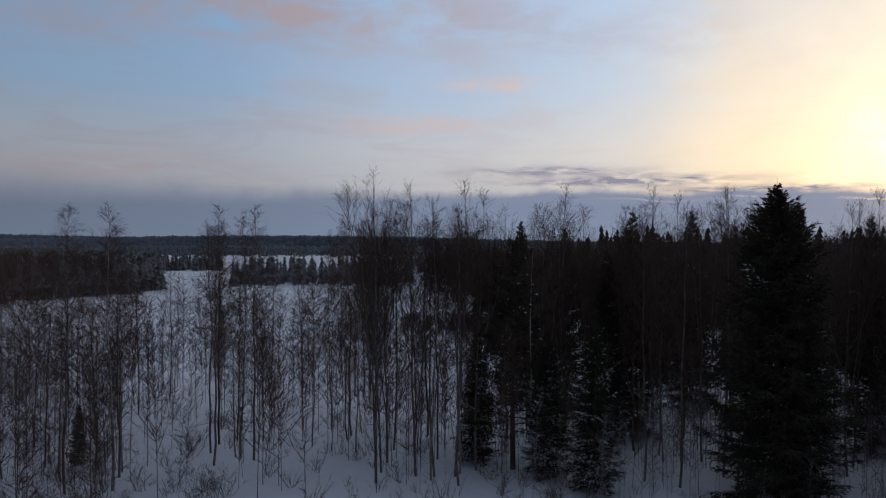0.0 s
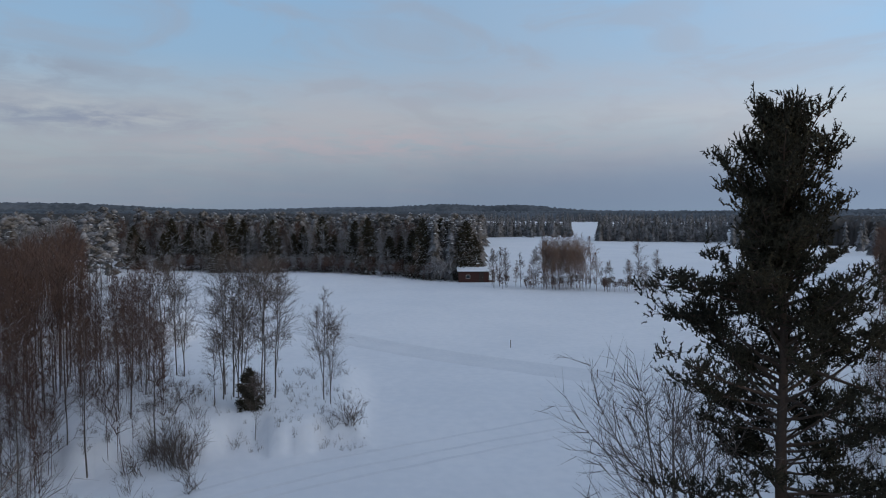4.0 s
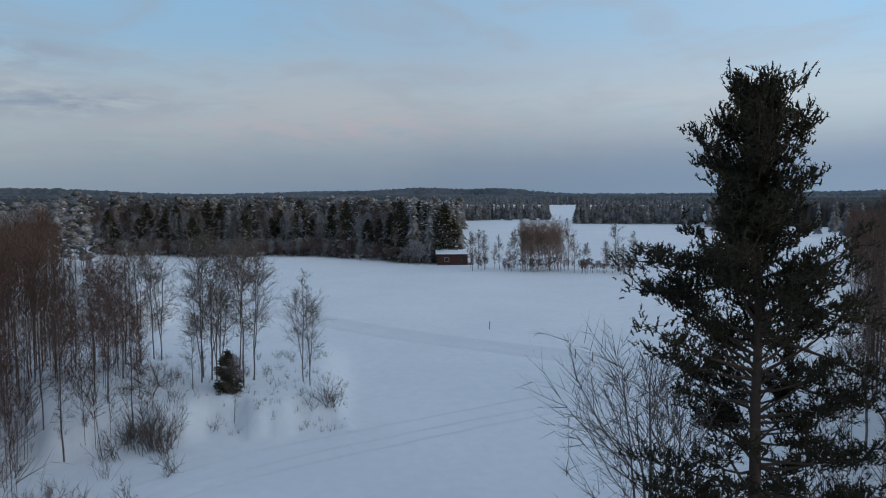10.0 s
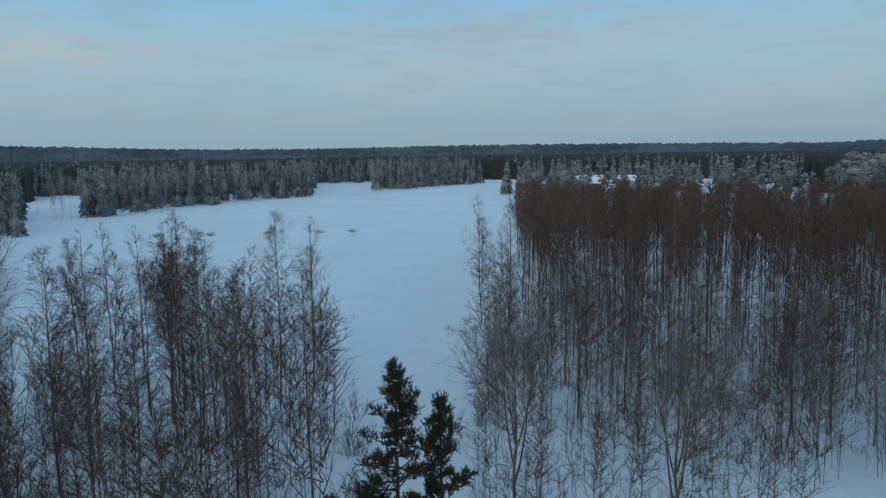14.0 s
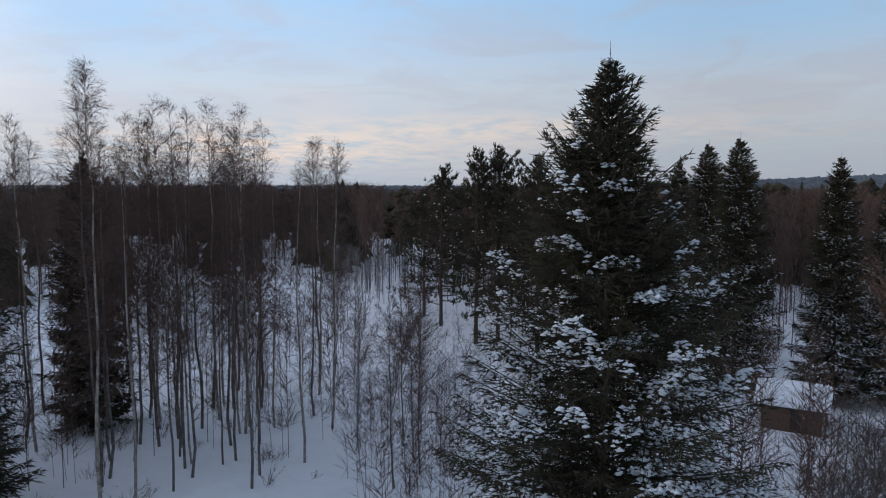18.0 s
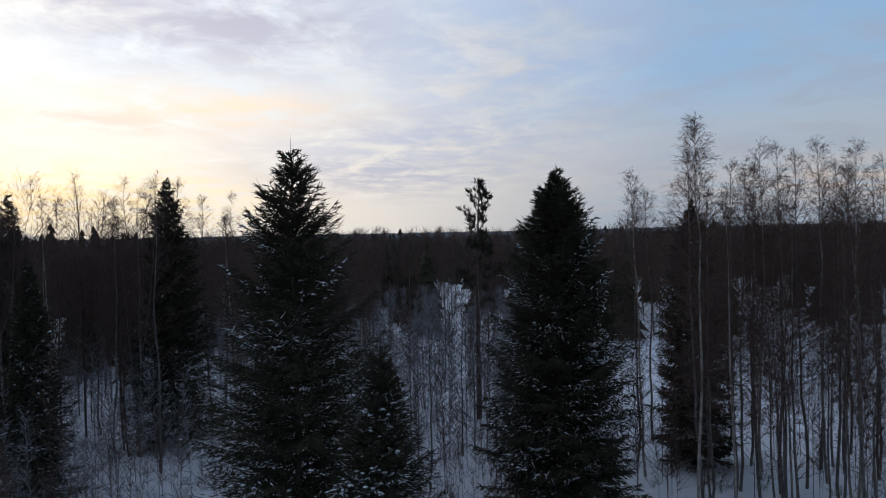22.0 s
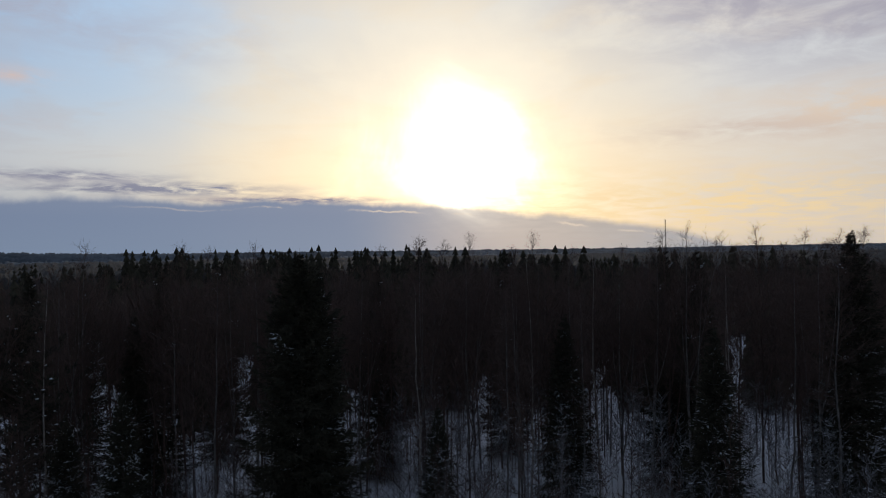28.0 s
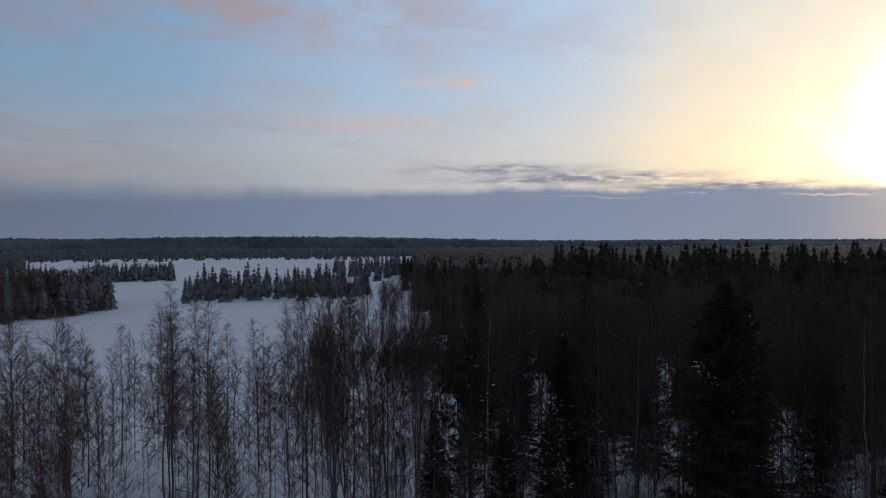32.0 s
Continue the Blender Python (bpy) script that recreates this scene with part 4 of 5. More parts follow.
def far_spruce(seed, height, radius, layers=11, points=16):
    """A far spruce: drooping tiers of boughs with torn rims."""
    rng = np.random.default_rng(seed)
    vs, fs, base = [], [], 0
    for k in range(layers):
        u = 0.07 + 0.90 * k / layers + rng.uniform(-0.015, 0.015)
        r = radius * (1 - u) ** 0.8 + 0.12
        a = np.linspace(0, 2 * np.pi, points, endpoint=False) + rng.uniform(0, 1)
        rr = r * np.where(np.arange(points) % 2, rng.uniform(0.35, 0.6, points), rng.uniform(0.75, 1.25, points))
        off = rng.normal(0, 0.06 * r, 2)
        rim = np.column_stack([np.cos(a) * rr + off[0], np.sin(a) * rr + off[1], u * height - 0.35 * rr + rng.normal(0, 0.12, points)])
        top = np.array([[off[0], off[1], min(1.03, u + 0.20 * (1 - u) + 0.05) * height]])
        vs.append(np.concatenate([rim, top]))
        q = np.arange(points)
        fs.append(np.column_stack([q, (q + 1) % points, np.full(points, points)]) + base)
        base += points + 1
    stem = Sticks()
    stem.add([[0, 0, -0.5]], [[0, 0, height * 0.4]], 0.16, 0.10)
    v, f = stem.arrays(3)
    return np.concatenate(vs + [v]), np.concatenate(fs + [f + base])


def far_pine(seed, height, radius, n=26):
    """A far pine: a bare stem under a loose crown of clumps."""
    rng = np.random.default_rng(seed)
    u = rng.uniform(0.42, 1.0, n)
    a = rng.uniform(0, 6.28, n)
    r = radius * np.sin(np.pi * np.clip((u - 0.28) / 0.80, 0, 1)) * rng.uniform(0.15, 0.85, n)
    v, f = lumps(np.column_stack([np.cos(a) * r, np.sin(a) * r, u * height - 0.4]), rng.uniform(0.6, 1.2, n) * radius / 2.4, rng, 0.8)
    stem = Sticks()
    stem.add([[0, 0, -0.5]], [[0, 0, height * 0.95]], 0.15, 0.04)
    v2, f2 = stem.arrays(3)
    return np.concatenate([v, v2]), np.concatenate([f, f2 + len(v)])


def snow_caps(seed, height, radius, start=0.25, n=26):
    """The snow on one far conifer."""
    rng = np.random.default_rng(seed)
    u = rng.uniform(start, 0.95, n)
    a = rng.uniform(0, 6.28, n)
    r = radius * (1 - u) ** 0.7 * rng.uniform(0.4, 0.95, n)
    return lumps(np.column_stack([np.cos(a) * r, np.sin(a) * r, u * height]), rng.uniform(0.15, 0.5, n), rng, 0.3)


def woods(name, label, mat, shapes, rows):
    """All the trees of far woods as one mesh: rows of x, y, scale, turn."""
    rows = np.asarray(rows)
    ground = bumps(rows[:, 0], rows[:, 1])
    vs, fs, base = [], [], 0
    for i, shape in enumerate(shapes):
        v, f = shape
        r, g = rows[i::len(shapes)], ground[i::len(shapes)]
        c, s = np.cos(r[:, 3]) * r[:, 2], np.sin(r[:, 3]) * r[:, 2]
        x = v[None, :, 0] * c[:, None] - v[None, :, 1] * s[:, None] + r[:, :1]
        y = v[None, :, 0] * s[:, None] + v[None, :, 1] * c[:, None] + r[:, 1:2]
        z = v[None, :, 2] * r[:, 2:3] + g[:, None]
        vs.append(np.stack([x, y, z], 2).reshape(-1, 3))
        fs.append((f[None] + (np.arange(len(r)) * len(v))[:, None, None]).reshape(-1, 3) + base)
        base += len(v) * len(r)
    me = mesh_np(name, np.concatenate(vs), np.concatenate(fs))
    me.materials.append(mat)
    tagged(new(name, me), label, "woods", kind="stuff")


def sides(rows):
    """The rows round the open fields, and those in the forest towards the sun."""
    az = [math.degrees(math.atan2(-r[0], r[1])) % 360 for r in rows]
    return [r for r, a in zip(rows, az) if a < 185], [r for r, a in zip(rows, az) if a >= 185]


def sow(count, az0, az1, d0, d1, k0, k1, seed, d0b=None, d1b=None):
    """Scattered over a sector; d0b and d1b: the distances at its other end."""
    rng = np.random.default_rng(seed)
    f = rng.uniform(0, 1, count)
    az = np.radians(az0 + (az1 - az0) * f)
    near = d0 + ((d0 if d0b is None else d0b) - d0) * f
    far = d1 + ((d1 if d1b is None else d1b) - d1) * f
    d = np.sqrt(rng.uniform(0, 1, count) * (far ** 2 - near ** 2) + near ** 2)
    return list(zip(-np.sin(az) * d, np.cos(az) * d, rng.uniform(k0, k1, count), rng.uniform(0, 6.28, count)))


def plain(kind, i):
    """Trunk and crown of a birch kind as one pair of arrays."""
    key = (kind, i)
    if key not in MADE:
        MADE[key] = (BUILD[key](), False)
        MADE[key][0].matrix_basis = pose(*spot(62.5 + 3.5 * i, 145), 0, 0, 30)
        MADE[key] = (MADE[key][0], True)
    vs, fs, base = [], [], 0
    for ob in MADE[key][0].children:
        me = ob.data
        v = np.empty(len(me.vertices) * 3, np.float32)
        me.vertices.foreach_get("co", v)
        f = np.empty(len(me.loops), np.int32)
        me.loops.foreach_get("vertex_index", f)
        vs.append(v.reshape(-1, 3))
        fs.append(f.reshape(-1, 3) + base)
        base += len(me.vertices)
    return np.concatenate(vs), np.concatenate(fs)


def rest_of(kind, name, label, only=None):
    """The birches of a kind that stand far off, joined."""
    for key in [k for k in REST if k[0] == kind and (only is None or k[1] in only)]:
        mat = {"frost": M_FROST, "low": M_TWIG_GREY, "brown": M_TWIG_BROWN, "shore": M_TWIG_BROWN if key[1] == 1 else M_TWIG_GREY}.get(kind, M_TWIG)
        woods(name, label, mat, [plain(*key)], REST[key])


rest_of("tall", "birch_stand", "stand of slender bare birches in the snow")
rest_of("fan", "birch_stand", "stand of bare birches with fanned crowns")
rest_of("mid", "birch_stand", "stand of bare birches with fine reddish crowns")
rest_of("low", "birch_stand", "group of small bare birches on the snow")
rest_of("frost", "frosted_trees", "bare trees white with frost at the edge of the woods")
rest_of("brown", "shore_trees", "tall brown bare trees crowded on the lake shore")
rest_of("shore", "shore_trees", "bushy bare trees along the lake shore")

B_SHAPES = [far_birch(i, 15.0) for i in range(6)]
S_SHAPES = [far_spruce(i, 15.0, 2.1 + 0.35 * (i % 3)) for i in range(6)]
P_SHAPES = [far_pine(i, 15.0, 2.4) for i in range(6)]
C_SHAPES = [far_spruce(i + 50, 15.0 - (i % 3), 2.3 + 0.5 * (i % 3), 8, 12) for i in range(6)]

bw = []
bw += sow(820, 103, 148.5, 58, 120, 0.58, 0.74, 1)
bw += sow(210, -60, -7, 66, 130, 0.8, 1.08, 2) + sow(70, -8, 1.5, 140, 210, 0.6, 0.95, 117)
bw += sow(240, 262, 300, 125, 190, 0.85, 1.1, 3)
bw += sow(300, 22, 33.5, 275, 320, 0.6, 0.9, 4, 165, 210) + sow(460, 33, 47, 160, 240, 0.5, 0.8, 119, 105, 210)
bw += sow(150, 190, 203, 70, 150, 0.68, 0.92, 5) + sow(80, 186.5, 190.5, 240, 290, 0.6, 0.9, 155, 150, 230)
bw += sow(420, 199, 228, 70, 180, 0.75, 1.0, 6) + sow(180, 227, 238, 95, 180, 0.75, 1.0, 110) + sow(330, 237, 258, 140, 210, 0.75, 1.05, 111) + sow(60, 257, 266, 90, 170, 0.75, 1.0, 151) + sow(60, 262, 282, 110, 150, 0.75, 1.0, 112) + sow(130, 281, 300, 66, 130, 0.75, 1.0, 152) + sow(110, 298, 352, 64, 120, 0.75, 1.0, 113)
bw += sow(260, 75, 101, 168, 190, 0.4, 0.85, 9, 212, 250)
bw += sow(70, 300, 356, 52, 80, 0.8, 1.05, 10)
woods("birch_woods", "dense leafless birch woods with reddish-brown crowns", M_TWIG, B_SHAPES, bw)
fw = sow(260, 77, 101, 158, 185, 0.25, 0.75, 41, 200, 240) + sow(130, 266, 300, 60, 110, 0.35, 0.6, 42) + sow(70, 104, 126, 112, 150, 0.7, 0.9, 43)
fw += sow(60, 21.5, 32, 255, 268, 0.4, 0.7, 45, 202, 214) + sow(110, 2.5, 15.5, 278, 300, 0.25, 0.6, 46) + sow(60, 57, 65, 392, 398, 0.3, 0.55, 47)
fw += sow(80, 164, 179, 281, 330, 0.5, 0.95, 48, 203, 260) + sow(80, 152, 159.7, 365, 420, 0.5, 0.95, 148, 293, 345) + sow(30, 179, 190, 200, 260, 0.5, 0.9, 149) + sow(60, 228, 240, 80, 110, 0.3, 0.5, 44)
woods("frosted_thicket", "thicket of bare trees white with frost", M_FROST, B_SHAPES, fw)
H_SHAPES = [far_birch(i + 90, 4.0, 130, 0.05) for i in range(5)]
woods("brown_thicket", "low brown thicket on the snowy shores", M_TWIG, H_SHAPES, sow(90, -4, 3, 118, 132, 0.4, 0.9, 8) + sow(90, 61, 73, 139, 147, 0.25, 0.6, 121) + sow(160, 78, 100, 156, 163, 0.4, 1.0, 122, 198, 206) + sow(60, 21, 33, 254, 262, 0.5, 0.9, 123, 200, 208))
woods("white_thicket", "low thicket white with frost at the edge of the woods", M_FROST, H_SHAPES, sow(170, 77, 100, 155, 162, 0.4, 1.1, 124, 196, 205) + sow(50, 164, 179, 278, 286, 0.3, 0.8, 125, 200, 206) + sow(40, 152, 159.7, 360, 372, 0.3, 0.8, 127, 289, 300) + sow(40, 2, 15.5, 276, 284, 0.3, 0.8, 126))
snowy = sow(260, 74.3, 101.5, 166, 235, 0.55, 1.05, 11, 232, 290)
sw = list(snowy)
sw += sow(60, -62, -8, 80, 130, 0.7, 1.05, 17) + sow(220, -62, -2.5, 130, 250, 0.9, 1.25, 217)
sw += sow(260, 198, 326, 110, 260, 0.85, 1.15, 18)
sw += sow(170, 164, 180, 285, 350, 0.65, 0.95, 19, 207, 290)
sw += sow(110, 151, 159.7, 370, 440, 0.6, 0.95, 24, 298, 380) + sow(60, 159.5, 165, 405, 470, 0.7, 1.0, 124)
sw += sow(70, 196, 227, 95, 140, 0.7, 1.05, 114) + sow(22, 262, 300, 105, 150, 0.6, 1.0, 115) + sow(60, 300, 356, 88, 130, 0.6, 1.0, 116)
sw += sow(80, 300, 330, 140, 230, 1.1, 1.4, 120) + sow(110, 326, 348, 200, 300, 1.1, 1.5, 154)
sw += sow(50, 184, 190, 165, 240, 0.7, 0.95, 25)
sw += sow(24, 74.2, 78.5, 160, 168, 0.85, 1.0, 26)
light, dark = sides(sw)
woods("spruce_woods", "spruce woods dusted with snow round the fields", M_DUSTED, S_SHAPES, light)
woods("spruce_woods", "dark spruce woods of the forest", M_SPRUCE, S_SHAPES, dark)
pn = sow(150, 101, 126, 120, 230, 0.8, 1.0, 31)
pw = pn + sow(120, 74.3, 100, 164, 210, 0.8, 1.0, 32, 230, 260)
pw += sow(70, 200, 238, 100, 200, 0.8, 1.1, 33) + sow(30, 238, 262, 150, 220, 0.8, 1.05, 133)
pw += sow(60, 126, 146, 170, 260, 0.6, 0.8, 34)
light, dark = sides(pw)
woods("pine_woods", "pine woods dusted with snow", M_DUSTED, P_SHAPES, light)
woods("pine_woods", "dark pine woods beyond the birches", M_PINE, P_SHAPES, dark)
# canopy far behind
cw = sow(150, 2.2, 15.8, 282, 345, 0.3, 1.0, 15) + sow(260, 20.8, 33, 262, 310, 0.45, 1.1, 16, 205, 300) + sow(110, 16.5, 22.5, 465, 520, 0.5, 0.9, 23)
cw += sow(240, 56.5, 65.4, 394, 450, 0.6, 1.05, 13) + sow(190, 67.5, 74.5, 442, 520, 0.5, 0.95, 14)
cw += sow(420, 74, 150, 260, 520, 0.8, 1.05, 51) + sow(300, 198, 360, 220, 420, 0.9, 1.25, 52)
cw += sow(110, 164, 182, 340, 500, 0.75, 1.0, 53) + sow(110, 182, 198, 240, 500, 0.75, 1.0, 153) + sow(100, 150, 164, 440, 600, 0.7, 1.0, 54)
cw += sow(160, 24, 56, 300, 600, 0.8, 1.0, 55) + sow(120, 44.0, 57.0, 520, 800, 0.8, 1.0, 56)
cw += sow(220, 50, 76, 1150, 1300, 0.8, 1.2, 57) + sow(220, 0, 26, 1050, 1300, 0.8, 1.1, 58) + sow(60, -2, 5, 420, 600, 0.8, 1.1, 59)
light, dark = sides(cw)
woods("distant_woods", "distant conifer woods powdered with snow", M_DUSTED, C_SHAPES, light)
woods("distant_woods", "distant dark conifer woods to the horizon", M_SPRUCE, C_SHAPES, dark)


def canopy(rows, seed):
    """Closed forest far off, seen edge-on: its jagged tops, from the near edge to the ridges."""
    rng = np.random.default_rng(seed)
    vs, fs, base = [], [], 0
    for az0, az1, d0, d1, low, high in rows:
        n = max(4, int((az1 - az0) / 0.22))
        r = np.geomspace(d0, d1, 44)
        a = np.radians(np.linspace(az0, az1, n))
        rr, aa = np.meshgrid(r, a, indexing="ij")
        rr = rr * (1 + rng.uniform(-0.012, 0.012, rr.shape))
        aa = aa + np.radians(rng.uniform(-0.09, 0.09, aa.shape))
        z = rng.uniform(low, high, rr.shape)
        z[0], z[-1], z[:, 0], z[:, -1] = 0, 0, 0, 0
        vs.append(np.stack([-np.sin(aa) * rr, np.cos(aa) * rr, z], 2).reshape(-1, 3))
        i, j = np.meshgrid(np.arange(43), np.arange(n - 1), indexing="ij")
        a0 = i * n + j
        q = np.concatenate([np.stack([a0, a0 + 1, a0 + n], 2).reshape(-1, 3), np.stack([a0 + 1, a0 + n + 1, a0 + n], 2).reshape(-1, 3)])
        fs.append(q[:, ::-1] + base)
        base += 44 * n
    me = mesh_np("woods_canopy", np.concatenate(vs), np.concatenate(fs))
    me.materials.append(M_CANOPY)
    tagged(new("woods_canopy", me), "closed dark canopy of the woods far off", "woods", kind="stuff")


canopy([(197, 359, 250, 1350, 8, 14), (75, 128, 280, 1350, 8, 13), (127, 152, 420, 1350, 7, 12), (149.5, 166, 450, 1350, 7, 12), (165, 184, 350, 1350, 7, 12), (183, 199, 300, 1350, 7, 12), (26, 56, 380, 1350, 7, 12)], 5)
caps = snowy + pn + sow(24, 74.2, 78.5, 160, 168, 0.85, 1.0, 26)
woods("snow_on_woods", "snow lying on the far conifers", M_TREESNOW, [snow_caps(i, 15.0, 2.6, 0.2 + 0.04 * i) for i in range(5)], caps)

# ---- undergrowth and saplings, joined ----


def sapling(seed, height, n=52):
    rng = np.random.default_rng(seed)
    s = Sticks()
    bend = rng.normal(0, 0.06 * height, 2)
    s.add([[0, 0, -0.2]], [[bend[0] * 0.4, bend[1] * 0.4, height * 0.6]], 0.016, 0.010)
    s.add([[bend[0] * 0.4, bend[1] * 0.4, height * 0.6]], [[bend[0], bend[1], height]], 0.010, 0.0)
    h = rng.uniform(0.2, 0.97, n)
    a, e = rng.uniform(0, 6.28, n), np.radians(rng.normal(42, 14, n))
    d = np.column_stack([np.cos(a) * np.cos(e), np.sin(a) * np.cos(e), np.sin(e)])
    o = np.column_stack([np.outer(h, bend), h * height])
    ln = height * rng.uniform(0.08, 0.30, n) * (1.25 - h)
    tip = o + d * ln[:, None]
    s.thin(o, tip, 0.013)
    q = np.repeat(np.arange(n), 2)
    f = rng.uniform(0.3, 0.9, len(q))[:, None]
    o2 = o[q] + (tip - o)[q] * f
    d2 = perp_turn(d[q], np.radians(rng.uniform(20, 50, len(q))), rng)
    s.thin(o2, o2 + d2 * (ln[q] * rng.uniform(0.3, 0.7, len(q)))[:, None], 0.009)
    return s.arrays(3)


SAPS = [sapling(i, 7.0) for i in range(6)]
sp = sow(260, 5, 36, 44, 90, 0.8, 1.8, 61) + sow(60, -5, 6, 44, 62, 0.8, 1.5, 62) + sow(110, -36, -4, 46, 66, 0.7, 1.6, 63)
sp += sow(220, 24, 48, 30, 72, 0.6, 1.5, 64) + sow(110, 98, 108, 44, 68, 0.5, 1.3, 65) + sow(380, 106, 151, 38, 60, 0.6, 1.4, 66)
sp += sow(110, 125, 152, 20, 38, 0.3, 1.0, 67) + sow(240, 163, 200, 20, 48, 0.5, 1.5, 68) + sow(60, 196, 212, 20, 44, 0.6, 1.4, 69)
sp += sow(150, 238, 264, 40, 70, 0.6, 1.5, 70) + sow(40, 229, 238, 28, 42, 0.5, 1.1, 71) + sow(150, 196, 228, 56, 100, 0.8, 1.8, 75)
sp += sow(90, 264, 282, 38, 80, 0.7, 1.7, 72) + sow(150, 282, 330, 42, 95, 0.7, 1.9, 172) + sow(60, 270, 284, 26, 45, 0.4, 0.9, 73) + sow(70, 296, 326, 32, 45, 0.5, 1.2, 76)
woods("young_birches", "thin bare birch saplings crowding between the trees", M_TWIG, SAPS, sp)

fs_ = sow(220, 106, 151, 36, 58, 0.5, 1.2, 101) + sow(110, 266, 284, 40, 66, 0.5, 1.4, 102) + sow(420, 284, 330, 38, 75, 0.5, 1.3, 104) + sow(130, -34, -6, 42, 66, 0.4, 1.0, 105) + sow(40, 228, 240, 34, 50, 0.5, 1.0, 103)
woods("frosted_saplings", "thin saplings white with frost under the birches", M_FROST, SAPS, fs_)


def bush(seed, height):
    rng = np.random.default_rng(seed)
    s = Sticks()
    n = 11
    d = unit(np.column_stack([rng.normal(0, 0.55, (n, 2)), np.ones(n)]))
    o = np.column_stack([rng.normal(0, 0.1 * height, (n, 2)), np.full(n, -0.1)])
    tip = o + d * (height * rng.uniform(0.5, 1.05, n))[:, None]
    s.add(o, tip, 0.012, 0.0)
    q = np.repeat(np.arange(n), 8)
    f = rng.uniform(0.25, 0.95, len(q))[:, None]
    o2 = o[q] + (tip - o)[q] * f
    d2 = perp_turn(d[q], np.radians(rng.uniform(20, 50, len(q))), rng)
    s.thin(o2, o2 + d2 * (height * rng.uniform(0.1, 0.35, (len(q), 1))), 0.008)
    return s.arrays(3)


def tuft(seed):
    rng = np.random.default_rng(seed)
    s = Sticks()
    o = np.column_stack([rng.normal(0, 0.35, (9, 2)), np.full(9, -0.1)])
    s.add(o, o + np.column_stack([rng.normal(0, 0.3, (9, 2)), rng.uniform(0.8, 1.8, 9)]), 0.02, 0.0)
    return s.arrays(3)


BUSH = [bush(i, 1.5) for i in range(6)]
ub = sow(260, 96, 152, 26, 58, 0.4, 1.6, 81) + sow(60, 84, 100, 46, 62, 0.25, 0.8, 82) + sow(170, 160, 206, 18, 44, 0.5, 1.8, 83)
ub += sow(90, 236, 262, 36, 60, 0.4, 1.2, 84) + sow(190, 264, 330, 34, 62, 0.5, 1.4, 85) + sow(260, -34, 34, 42, 70, 0.4, 1.5, 86)
ub += sow(26, 151.5, 153.5, 38, 66, 0.3, 0.8, 87) + sow(30, 96, 103, 84, 92, 0.6, 1.6, 88) + sow(26, 226, 238, 50, 80, 0.3, 0.9, 89) + sow(90, 22, 50, 26, 60, 0.4, 1.4, 90)
woods("bare_undergrowth", "low bare bushes poking through the snow", M_TWIG_GREY, BUSH, ub)
TUFT = [tuft(i) for i in range(4)]
gr = sow(260, 83, 103, 45.5, 56, 0.12, 0.4, 91) + sow(90, 150.5, 154, 36, 66, 0.12, 0.4, 92) + sow(160, 226, 238, 34, 80, 0.12, 0.4, 93) + sow(120, 188, 210, 24, 50, 0.12, 0.45, 94)
woods("dry_grass", "dry grass stalks standing out of the snow", M_REED, TUFT, gr)

# ---- single bushes on the mound by the field ----


def bush_thing(az, d, height, label, mat=None, turn=0, wide=1.0, seed=1):
    key = ("bush", seed)
    if key not in MADE:
        me = shrub_mesh(seed, 2.0, stems=34, twigs=12, r=0.009, open_=0.45)
        MADE[key] = me
    me = MADE[key]
    ob = new("bush", me)
    if not me.materials:
        me.materials.append(mat or M_TWIG_GREY)
    x, y, z = spot(az, d)
    ob.matrix_basis = pose(x, y, z - 0.03, 0, 0, turn) @ Matrix.Diagonal((height / 2 * wide, height / 2 * wide, height / 2, 1))
    return tagged(ob, label, "bush", "bushes")


bush_thing(97.5, 44.5, 3.4, "dense bare bush on the snow bank", seed=1, wide=0.8)
bush_thing(96.6, 44.0, 2.8, "dense bare bush on the snow bank", seed=2, turn=40, wide=0.8)
bush_thing(84.4, 48.0, 1.9, "low bare bush at the tip of the mound", seed=3)
bush_thing(98.9, 46.0, 2.0, "low bare bush at the tip of the mound", seed=1, turn=120)
for az, d, h in ((161.2, 149, 0.9), (163.6, 149, 0.9), (167.6, 150, 0.8), (171.7, 149, 1.0), (175.5, 150, 0.9)):
    bush_thing(az, d, h, "small dark brush heap on the open field", seed=2, turn=az * 7, wide=2.2)
spruce("mound_spruce", "small dense dark spruce among the birches", 92.0, 49.5, 2.7, 1.0, 41, shoots=14, gap=0.18, snow=0.1, shoot_r=0.02, shoot_l=0.2)

# ---- tracks in the snow ----


